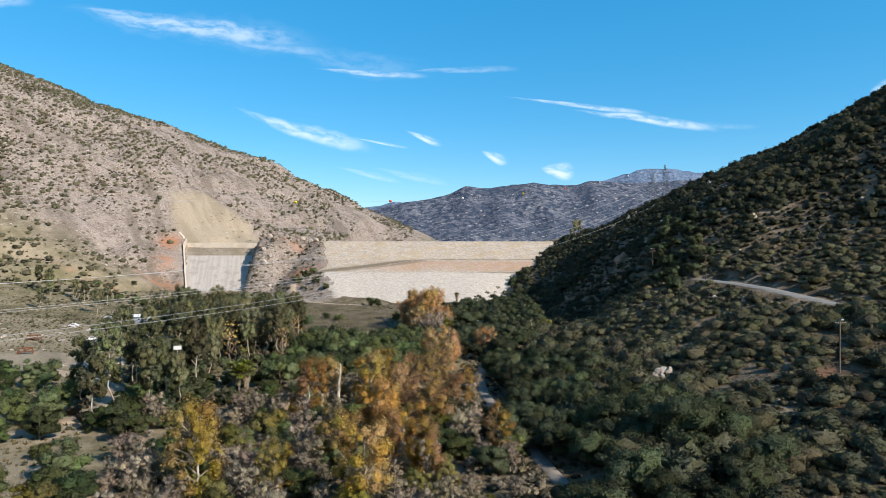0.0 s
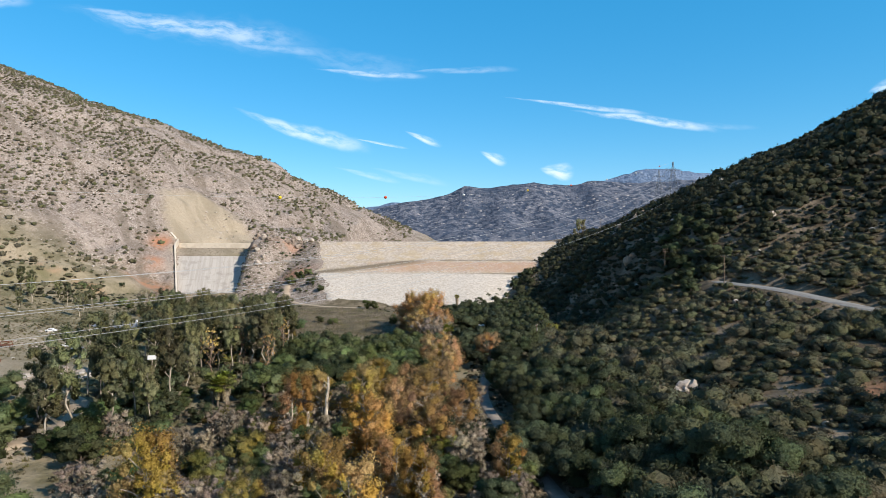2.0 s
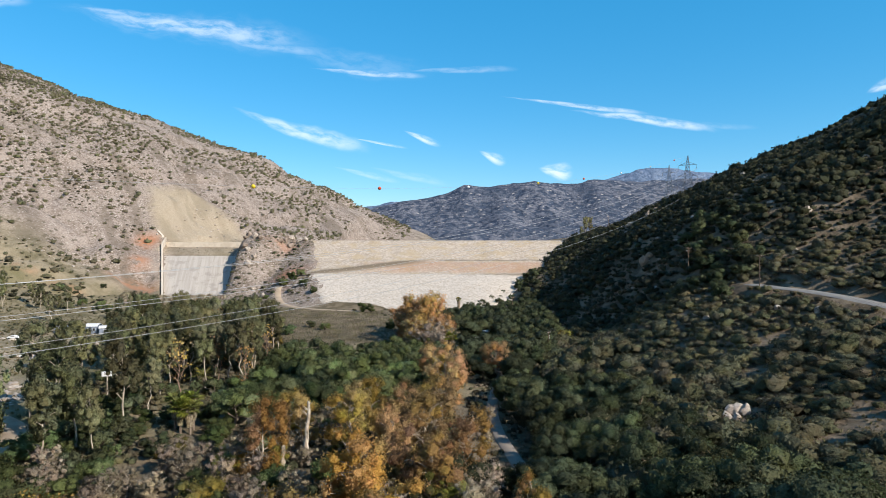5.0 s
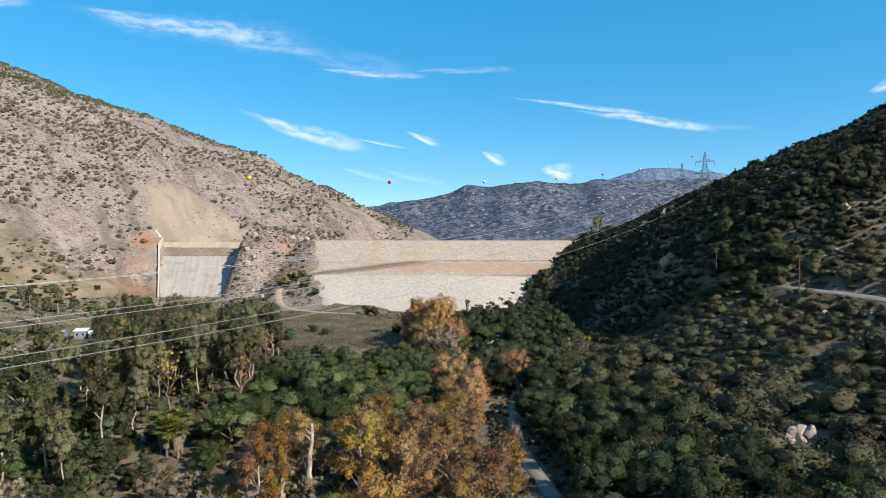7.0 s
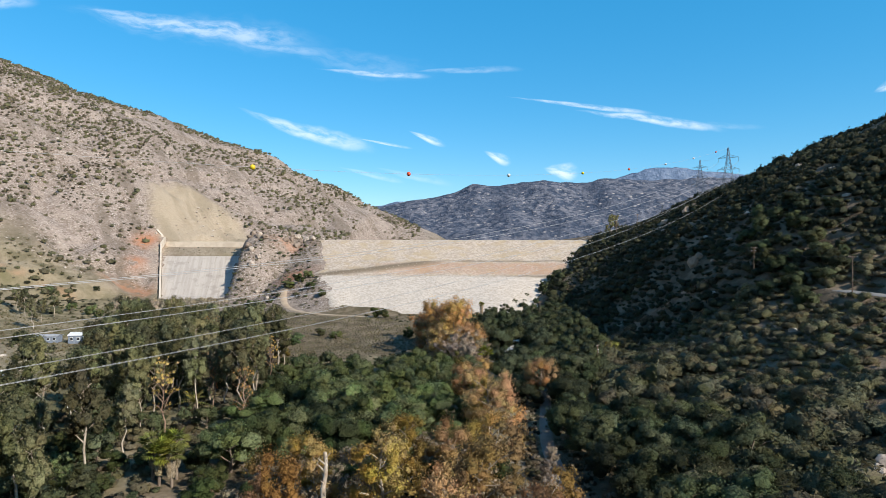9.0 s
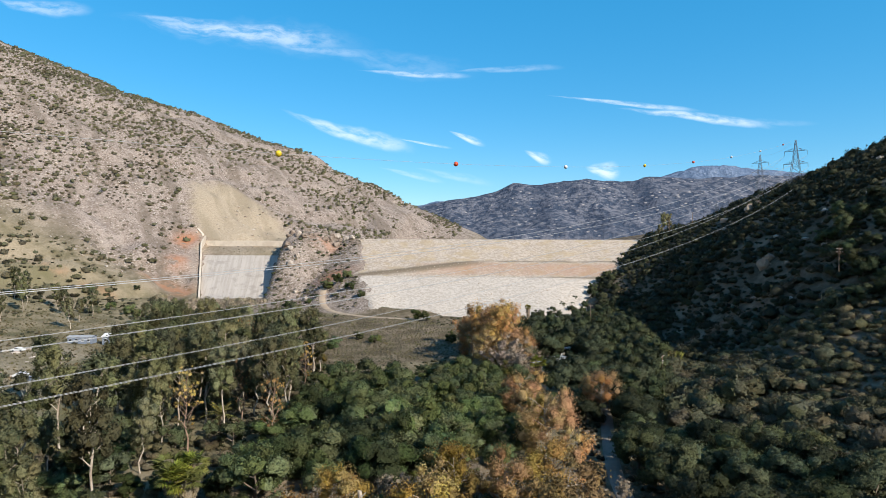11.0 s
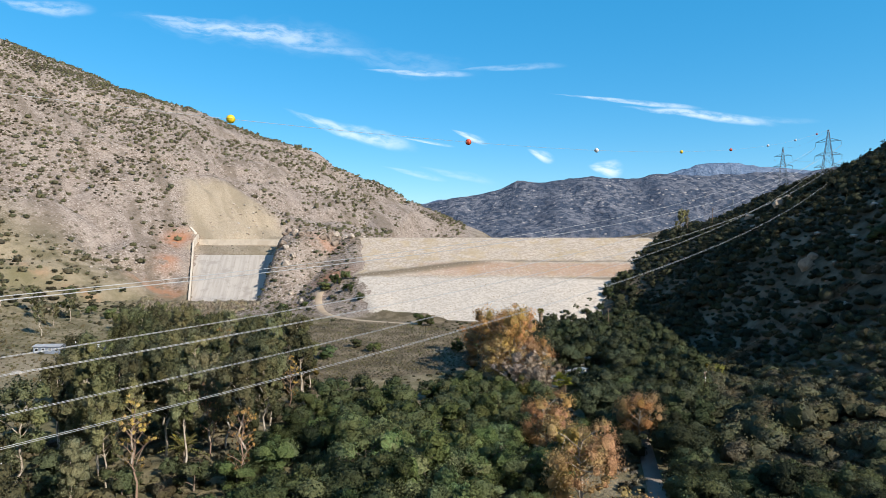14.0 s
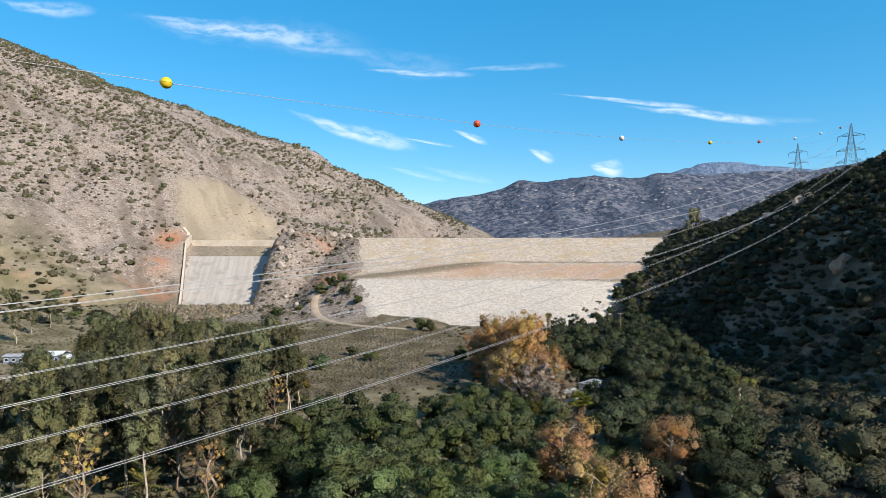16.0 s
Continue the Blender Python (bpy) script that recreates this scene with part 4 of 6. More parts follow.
def slope_spots(poly, gap, seed):
    r = np.random.default_rng(seed)
    s = away(scatter(poly, gap, r, 5, clear_roads), BARE_SPOTS)
    open_ = rolling(s[:, 0], s[:, 1], 26, 3, 11.0)
    high = ramp(land(s[:, 0], s[:, 1]), 58, 95)
    near_ = ramp(s[:, 1], 215, 165)
    return s[open_ < 0.68 - 0.16 * near_ - 0.28 * high + (0.3 + 0.3 * high) * rolling(s[:, 0], s[:, 1], 40, 3, 21.0) + 0.25 * (r.random(len(s)) - 0.5)]


spots = slope_spots(RIGHT_HILL, 2.65, 6)
near = np.hypot(spots[:, 0] - 0, spots[:, 1] - 70) < 235
pick = (spots[:, 0] < 110) & (spots[:, 1] > 92) & (spots[:, 1] < 178)
P_NEAR = [shrub_arrays(s, 205, 0.078, 4 + s % 2) for s in range(6)]
P_FAR = [shrub_arrays(20 + s, 22, 0.175, 3) for s in range(6)]
P_TINY = [shrub_arrays(40 + s, 9, 0.23, 1) for s in range(5)]
P_TWIG = [shrub_arrays(80 + s, 130, 0.07, 4, 1.0, 0.45, 2.8) for s in range(5)]
single = spots[pick][:280]
rest = np.concatenate([spots[pick][280:], spots[near & ~pick]])
shrub_mesh = [mesh_of("shrub", v * 1.9 * np.array((1, 1, 0.8)), f, BUSH, True, nrm) for v, f, nrm in P_NEAR]
z = land(single[:, 0], single[:, 1])
for i, (x, y) in enumerate(single):
    ob = tagged(new("shrub", shrub_mesh[i % 6]), "rounded dark green chaparral shrub on the slope", "shrub", "shrubs on the slope")
    k = rng.uniform(0.75, 1.9)
    ob.matrix_basis = Matrix.Translation((x, y, z[i] - 0.15)) @ Euler((0, 0, rng.uniform(0, 6.28))).to_matrix().to_4x4() @ Matrix.Diagonal((k, k, k * rng.uniform(0.8, 1.2), 1))
sz = lambda n, lo, hi: rng.uniform(lo, hi, n)
lush = rolling(rest[:, 0], rest[:, 1], 40, 3, 21.0)
cut = rng.random(len(rest)) < 0.77 + 0.5 * lush
growth = 0.75 + 0.75 * ramp(lush, -0.25, 0.45)
scatter_mesh("chaparral", P_NEAR, rest[cut], (1.3 + 3.0 * rng.random(cut.sum()) ** 1.7) * growth[cut], BUSH, "dense dark green chaparral on the hillside", "shrubs", 2, 1.0)
scatter_mesh("sagebrush", P_NEAR, rest[~cut], sz((~cut).sum(), 1.1, 2.5), SAGE, "grey-brown sagebrush among green chaparral", "shrubs", 3)
far = spots[~near]
grown = 0.72 + 0.55 * ramp(rolling(far[:, 0], far[:, 1], 40, 3, 21.0), -0.2, 0.4)
scatter_mesh("chaparral_upper", P_FAR, far, (1.3 + 3.0 * rng.random(len(far)) ** 2.0) * grown, BUSH, "dark green chaparral on the shaded slope", "shrubs", 4, 1.05)

LEFT_HILL = [(-210, 400), (-700, 400), (-760, 1000), (-60, 1000), (-40, 900), (-100, 620), (-160, 590), (-244, 590), (-250, 480)]
r = np.random.default_rng(9)
s = scatter(LEFT_HILL, 5.3, r, 4)
s = s[(rolling(s[:, 0], s[:, 1], 60, 3, 3.0) + 0.6 * r.random(len(s)) > 0.12) & ~inside(s[:, 0], s[:, 1], CONE)]
scatter_mesh("hillside_brush", P_TINY, s, 1.2 + 2.8 * r.random(len(s)) ** 1.6, DRY_BRUSH, "scattered dark bushes on the dry hillside", "shrubs", 5, 0.8)
s = scatter(LEFT_HILL, 4.0, r, 3)
s = s[rolling(s[:, 0] * 0.8 + s[:, 1] * 0.5, s[:, 1] * 0.4 - s[:, 0] * 0.3, 70, 3, 14.0) > 0.34]
s = s[~inside(s[:, 0], s[:, 1], CONE)]
scatter_mesh("gully_brush", P_TINY, s, r.uniform(0.9, 2.3, len(s)), DRY_BRUSH, "dense dark brush along hillside gullies", "shrubs", 24, 0.7)
s = scatter([(-420, 395), (-232, 400), (-212, 430), (-235, 455), (-420, 460)], 7.0, r, 4)
scatter_mesh("terrace_brush", P_NEAR, s, 0.9 + 2.2 * r.random(len(s)) ** 1.5, BUSH, "green bushes along the grassy terrace", "shrubs", 25, 0.8)
s = scatter(LEFT_HILL, 9.5, r, 3)
s = s[rolling(s[:, 0], s[:, 1], 60, 3, 3.0) > -0.2]
P_DOT = [shrub_arrays(60 + s, 3, 0.25, 1) for s in range(5)]
scatter_mesh("hillside_sage", P_DOT, s, r.uniform(0.6, 1.6, len(s)), SAGE, "dry grey-brown scrub on the hillside", "shrubs", 6, 0.6)
STONES = [stone_arrays(i) for i in range(5)]
s = scatter([(70, 250), (200, 150), (330, 330), (300, 560), (140, 590), (110, 500)], 8.0, r, 3, clear_roads)
s = s[rolling(s[:, 0], s[:, 1], 40, 3, 33.0) > 0.1]
scatter_mesh("slope_rocks", STONES, s, r.uniform(0.5, 1.5, len(s)) ** 1.5, GRANITE, "grey boulders between shrubs on the steep slope", "rocks", 27, smooth=False)
s = scatter(LEFT_HILL, 5.6, r, 3)
s = s[rolling(s[:, 0], s[:, 1], 45, 3, 8.0) > 0.12]
scatter_mesh("hillside_rocks", STONES, s, r.uniform(0.35, 1.45, len(s)) ** 1.5, GRANITE, "pale granite boulders strewn on the hillside", "rocks", 7, smooth=False)


# ---- trees ----
def stuff_trees(name, kinds, spots, sizes, label, seed):
    """A wood of trees that cannot be told apart, as one mesh of trunks and crowns."""
    r = np.random.default_rng(seed)
    src, mats = [], []
    for k in kinds:
        for ob in k.children:
            me = ob.data
            me.calc_loop_triangles()
            v, f = np.empty(len(me.vertices) * 3, np.float32), np.empty(len(me.loop_triangles) * 3, np.int32)
            me.vertices.foreach_get("co", v)
            me.loop_triangles.foreach_get("vertices", f)
            way = np.empty(len(me.loops) * 3, np.float32)
            me.corner_normals.foreach_get("vector", way)
            corner = np.empty(len(me.loops), np.int32)
            me.loops.foreach_get("vertex_index", corner)
            nrm = np.zeros((len(me.vertices), 3), np.float32)
            nrm[corner] = way.reshape(-1, 3)
            if me.materials[0] not in mats:
                mats.append(me.materials[0])
            src.append((k, v.reshape(-1, 3), f.reshape(-1, 3), mats.index(me.materials[0]), nrm))
    z = land(spots[:, 0], spots[:, 1])
    V, F, M, N, base = [], [], [], [], 0
    for i, (x, y) in enumerate(spots):
        a, s = r.uniform(0, 6.28), sizes[i]
        c, n, h = math.cos(a) * s, math.sin(a) * s, s * r.uniform(0.9, 1.1)
        for k, v, f, m, w in src:
            if k is kinds[i % len(kinds)]:
                V.append(np.c_[v[:, 0] * c - v[:, 1] * n + x, v[:, 0] * n + v[:, 1] * c + y, v[:, 2] * h + z[i] - 0.1])
                F.append(f + base)
                M.append(np.full(len(f), m, np.int32))
                N.append(np.c_[w[:, 0] * math.cos(a) - w[:, 1] * math.sin(a), w[:, 0] * math.sin(a) + w[:, 1] * math.cos(a), w[:, 2]])
                base += len(v)
    me = mesh_of(name, np.concatenate(V), np.concatenate(F), mats, True, np.concatenate(N))
    me.polygons.foreach_set("material_index", np.concatenate(M))
    return tagged(new(name, me), label, "trees", kind="stuff")


rng = np.random.default_rng(21)
DARK_LABEL = "dense dark live oak on the shaded valley side"
OAK_LABEL = "rounded dark green live oak in the valley"
EUC_LABEL = "tall slender eucalyptus with pale trunk and drooping olive leaves"
GOLD_LABEL = "tall sycamore with golden autumn leaves and pale trunk"
RUST_LABEL = "spreading sycamore with rusty orange autumn leaves"


oaks = [tree_kind("oak_tree", 100 + i, 6.6, 3.9, 0.28, OAK, BARK, 3300, 0.17, OAK_LABEL, 0.14, 8, 0.42, 0.45, 0.75, rise=0.8) for i in range(6)]
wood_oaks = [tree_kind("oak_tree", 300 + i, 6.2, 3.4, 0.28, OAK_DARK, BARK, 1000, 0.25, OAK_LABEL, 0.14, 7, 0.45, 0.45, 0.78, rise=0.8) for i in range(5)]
thicket_oaks = [tree_kind("oak_tree", 340 + i, 6.2, 3.4, 0.28, OAK, BARK, 1100, 0.24, OAK_LABEL, 0.14, 7, 0.45, 0.45, 0.78, rise=0.8) for i in range(4)]
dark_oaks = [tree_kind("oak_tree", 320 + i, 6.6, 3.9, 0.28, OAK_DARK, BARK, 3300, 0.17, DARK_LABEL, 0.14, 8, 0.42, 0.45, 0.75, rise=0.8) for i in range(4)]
eucs = [tree_kind("eucalyptus_tree", 130 + i, 18.0, 2.6, 0.25, EUC, PALE_BARK, 2900, 0.15, EUC_LABEL, 0.38, 12, 0.40, 1.0, 1.35, 1.7, rise=0.93, heart=0.68, loose=0.55) for i in range(6)]
golds = [tree_kind("sycamore_tree", 160 + i, 14.0, 4.2, 0.32, GOLD, PALE_BARK, 8000, 0.165, GOLD_LABEL, 0.14, 15, 0.34, 0.7, 1.1, lean=0.04, rise=0.93, heart=0.5, loose=0.75) for i in range(4)]
rusts = [tree_kind("sycamore_tree", 180 + i, 12.5, 5.0, 0.34, RUST, PALE_BARK, 8000, 0.165, RUST_LABEL, 0.12, 15, 0.34, 0.6, 1.0, lean=0.04, rise=0.9, heart=0.5, loose=0.75) for i in range(3)]
yellows = [tree_kind("willow_tree", 200 + i, 7.5, 3.8, 0.22, OLIVE, BARK, 2400, 0.15, "yellow-green willow thinning in autumn", 0.12, 9, 0.40, 0.7, 0.9, rise=0.85, heart=0.6, loose=0.6) for i in range(3)]
bares = [tree_kind("bare_tree", 220 + i, 7.5, 3.4, 0.2, BARE, PALE_BARK, 1900, 0.085, "leafless grey-brown tree with fine pale twigs", 0.1, 14, 0.40, 0.8, 0.9, 3.2, rise=0.9, heart=0.42, loose=0.7) for i in range(3)]
dead_eucs = [tree_kind("eucalyptus_tree", 240 + i, 16.0, 3.0, 0.2, RUST, RED_BARK, 1100, 0.09, "dying eucalyptus with bare reddish limbs and brown leaves", 0.28, 16, 0.22, 1.1, 1.2, rise=0.95, heart=0.35, loose=0.7) for i in range(2)]

plant(golds, [(-33, 152, 0.95), (-8, 120, 0.9), (-16, 176, 0.9), (-14, 134, 1.09), (-40, 101, 1.03), (-12, 97, 0.98), (-19, 163, 1.09), (-10, 150, 0.92), (-30, 170, 0.86), (11, 126, 0.71), (-28, 103, 0.69), (-20, 118, 0.92), (-3, 112, 0.80)], rng, "golden sycamores")
plant(rusts, [(3, 150, 0.95), (-3, 143, 1.0), (-8, 176, 0.9), (-4, 161, 1.15), (0, 212, 1.09), (17, 243, 0.86), (-9, 322, 1.6), (-14, 338, 1.4), (-6, 306, 1.5), (-17, 327, 1.2), (-11, 298, 1.15), (-2, 298, 1.1), (-1, 184, 0.92), (-3, 236, 0.98), (2, 226, 0.69)], rng, "rusty sycamores")
plant(yellows, [(-38, 136, 1.0), (-44, 128, 0.9), (-33, 122, 0.7), (-50, 112, 0.7), (-10, 290, 0.9), (-4, 274, 0.9), (-16, 200, 0.6), (48, 290, 0.9), (-150, 340, 0.9), (-138, 346, 0.8), (-70, 300, 0.8)], rng, "yellowing willows")
plant(bares, [(-25, 113, 1.0), (4, 133, 1.0), (-33, 108, 0.9), (-46, 150, 0.8), (-3, 289, 1.5), (-8, 285, 1.3), (2, 293, 1.2), (-2, 279, 1.2), (8, 176, 0.5), (9, 184, 0.5), (11, 192, 0.45), (-52, 105, 0.8), (-5, 128, 0.8), (-62, 120, 0.7), (-70, 150, 0.8), (-66, 142, 0.7), (-12, 222, 0.8), (-36, 210, 0.8)], rng, "leafless trees")

GROVE = [(-80, 140), (-62, 160), (-58, 200), (-60, 260), (-64, 290), (-88, 322), (-98, 360), (-140, 352), (-158, 388), (-182, 376), (-140, 330), (-125, 290), (-104, 240), (-100, 190), (-92, 150)]
spots = away(scatter(GROVE, 6.9, rng, 5, (("meadow", 5),)), [(-160, 315, 13), (-58, 175, 9), (-59, 182, 6), (-50, 165, 7), (-43, 158, 6), (-74, 185, 4), (-67, 200, 7), (-64, 190, 6), (-71, 208, 6), (-64, 213, 5), (-56, 204, 6)])
spots = spots[(spots[:, 1] > 215) | (rng.random(len(spots)) < 0.66)]
sight = np.abs((spots[:, 0] + 9) * (320 - 72) - (spots[:, 1] - 72) * (-163 + 9)) / math.hypot(248, 154)
spots = spots[(sight > 6) | (spots[:, 1] < 205) | (spots[:, 1] > 325)]
n = len(spots)
for i in range(n):
    if rng.random() < 0.035:
        plant(dead_eucs, [(*spots[i], rng.uniform(0.8, 1.05))], rng, "eucalyptus grove")
    else:
        plant([eucs[i % 6]], [(*spots[i], (0.62 + 0.6 * rng.random() ** 0.8) * (1 - 0.4 * float(ramp(spots[i][1], 295, 345))))], rng, "eucalyptus grove")
plant(dead_eucs, [(-71, 208, 1.1), (-55, 211, 0.9), (-68, 228, 0.9)], rng, "eucalyptus grove")
plant(eucs, [(-106, 252, 1.0), (-104, 243, 1.05), (-118, 232, 0.95), (-110, 247, 1.0), (-113, 256, 0.95)], rng, "eucalyptus grove")
plant(eucs, [(-222, 385, 0.85), (-234, 397, 0.85), (-212, 392, 0.8), (-196, 352, 0.8), (-240, 380, 0.8), (-250, 395, 0.9), (-262, 402, 0.9), (-228, 352, 0.7), (-205, 372, 0.65)], rng, "eucalyptus by the terrace")
plant(eucs, [(116, 546, 0.95), (122, 552, 0.8), (112, 540, 0.6)], rng, "trees at the dam's end")

TOE_BUSHES = [(-111, 472, 0.85), (-94, 461, 0.7), (-85, 448, 0.6), (-127, 446, 0.6), (-120, 462, 0.5), (-130, 455, 0.5), (-246, 441, 0.6), (-234, 470, 0.5)]
CABIN_CLEAR = [(2, 254, 6), (0, 246, 6), (-1, 239, 4), (4, 272, 5), (6, 283, 6), (7, 293, 6), (9, 303, 6), (13.5, 314, 6.5), (18.5, 336, 5)]
GREENWOOD = [(-54, 178), (-32, 192), (-10, 205), (4, 235), (6, 272), (-10, 286), (-22, 292), (-40, 276), (-56, 262), (-57, 240), (-56, 200)]
spots = away(scatter(GREENWOOD, 6.3, rng, 5, (("lower", 8.5),)), [(-58, 175, 9), (-50, 180, 6), (-54, 200, 6), (-50, 166, 7), (0, 212, 4), (-8, 190, 4), (4, 267, 5), (-3, 236, 4), (-6, 304, 8), (-5, 292, 8), (-3, 281, 7), *CABIN_CLEAR])
back = spots[:, 1] > 236
plant(oaks, [tuple(s) for s in spots[~back]], rng, "oaks in the valley", (0.6, 1.35))
stuff_trees("oak_thicket", thicket_oaks, spots[back], rng.uniform(0.6, 1.2, back.sum()), "dense green oaks in the valley bottom", 4)
DARKWOOD = [(6, 262), (20, 246), (36, 250), (46, 300), (52, 370), (62, 440), (66, 492), (44, 462), (10, 418), (-10, 395), (-2, 350), (4, 310)]
spots = away(scatter(DARKWOOD, 7.4, rng, 5, (("lower", 4),)), [(4, 267, 6), (17, 243, 4), (-9, 322, 8), (-14, 338, 6), *CABIN_CLEAR])
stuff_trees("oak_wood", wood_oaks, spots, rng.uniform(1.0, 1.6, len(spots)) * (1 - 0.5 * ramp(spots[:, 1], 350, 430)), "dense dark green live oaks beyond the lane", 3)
LANESIDE = [(26, 100), (34, 90), (56, 96), (54, 130), (48, 165), (44, 205), (32, 225), (16, 205), (15, 180), (19, 150)]
spots = scatter(LANESIDE, 6.4, rng, 5, (("lower", 5.4),))
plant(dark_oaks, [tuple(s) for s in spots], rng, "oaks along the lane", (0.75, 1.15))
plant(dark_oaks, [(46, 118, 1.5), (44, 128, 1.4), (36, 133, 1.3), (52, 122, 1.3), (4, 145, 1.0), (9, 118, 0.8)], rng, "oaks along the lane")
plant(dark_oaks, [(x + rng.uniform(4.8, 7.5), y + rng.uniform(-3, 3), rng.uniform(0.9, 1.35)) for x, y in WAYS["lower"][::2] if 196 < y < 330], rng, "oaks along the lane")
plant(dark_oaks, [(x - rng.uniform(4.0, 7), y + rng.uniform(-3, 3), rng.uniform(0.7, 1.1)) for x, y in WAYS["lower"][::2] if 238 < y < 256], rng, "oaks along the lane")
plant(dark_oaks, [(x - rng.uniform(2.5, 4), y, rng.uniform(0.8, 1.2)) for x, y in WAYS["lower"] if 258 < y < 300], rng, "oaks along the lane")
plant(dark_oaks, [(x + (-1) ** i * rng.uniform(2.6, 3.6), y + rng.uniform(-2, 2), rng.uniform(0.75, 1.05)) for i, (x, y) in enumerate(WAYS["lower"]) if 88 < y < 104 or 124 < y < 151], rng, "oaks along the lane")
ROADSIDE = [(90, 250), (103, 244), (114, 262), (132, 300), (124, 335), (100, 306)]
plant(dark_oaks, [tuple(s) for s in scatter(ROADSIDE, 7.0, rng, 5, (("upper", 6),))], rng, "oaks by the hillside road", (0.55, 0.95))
spots = scatter(GROVE, 9.5, rng, 4, (("meadow", 5),))
spots = away(spots, [(-160, 315, 14), (-58, 173, 7), (-170, 322, 12)])
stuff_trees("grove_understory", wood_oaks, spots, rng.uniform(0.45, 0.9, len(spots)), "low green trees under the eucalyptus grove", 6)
spots = away(scatter([(-92, 140), (-64, 138), (-54, 168), (-64, 198), (-98, 192)], 6.2, rng, 5, (("meadow", 5),)), [(-58, 175, 8), (-59, 182, 6), (-66, 194, 5)])
plant(oaks, [tuple(s) for s in spots], rng, "low oaks under the grove", (0.4, 0.75))
LANE_VIEW = [(9, 152, 5), (9, 160, 6), (9, 168, 6), (7, 180, 6), (6, 192, 6), (7, 204, 6), (16, 112, 5), (14, 100, 5), (12, 135, 4)]
UNDERWOOD = [(-62, 92), (22, 88), (16, 120), (7, 160), (2, 198), (-18, 200), (-50, 178), (-56, 140)]
spots = away(scatter(UNDERWOOD, 5.6, rng, 5, (("lower", 5),)), [(-4, 161, 4), (-14, 134, 4), (-25, 113, 4), (-38, 136, 4), *LANE_VIEW])
for s in spots:
    k = rng.random()
    plant(oaks if k < 0.22 else bares if k < 0.76 else yellows, [(*s, rng.uniform(0.45, 0.85), rng.integers(9))], rng, "thicket by the stream")
plant(oaks, [(x, y, 0.74 * k) for x, y, k in ((-92, 147, 1.5), (-98, 143, 1.3), (-72, 139, 1.4), (-66, 108, 1.3), (-113, 176, 1.4), (-80, 104, 1.2), (-104, 128, 1.3), (-68, 133, 1.1), (-90, 141, 1.2), (-86, 132, 1.1), (-94, 128, 1.1), (-116, 176, 1.1), (-122, 172, 0.9), (-59, 99, 1.0), (-66, 104, 0.9), (-72, 98, 0.9), (-108, 158, 1.0), (-102, 150, 0.9), (-100, 172, 0.8), (-78, 120, 0.6), (-135, 190, 0.9), (-128, 184, 0.8))], rng, "oaks in the meadow")
plant(oaks, [*TOE_BUSHES, (-48, 410, 0.75), (-43, 408, 0.6), (-105, 474, 0.8), (-100, 478, 0.7), (-200, 405, 0.7), (-215, 412, 0.6), (-192, 398, 0.6), (-180, 400, 0.5), (-118, 372, 0.8), (-95, 372, 0.7), (-72, 330, 0.7), (-58, 345, 0.6), (-20, 345, 0.7), (-26, 352, 0.6), (-10, 372, 0.7), (-2, 402, 0.6), (-66, 352, 0.5), (-236, 420, 0.5)], rng, "lone oaks")
for k in (*oaks, *wood_oaks, *thicket_oaks, *dark_oaks, *eucs, *golds, *rusts, *yellows, *bares, *dead_eucs):
    drop_kind(k)


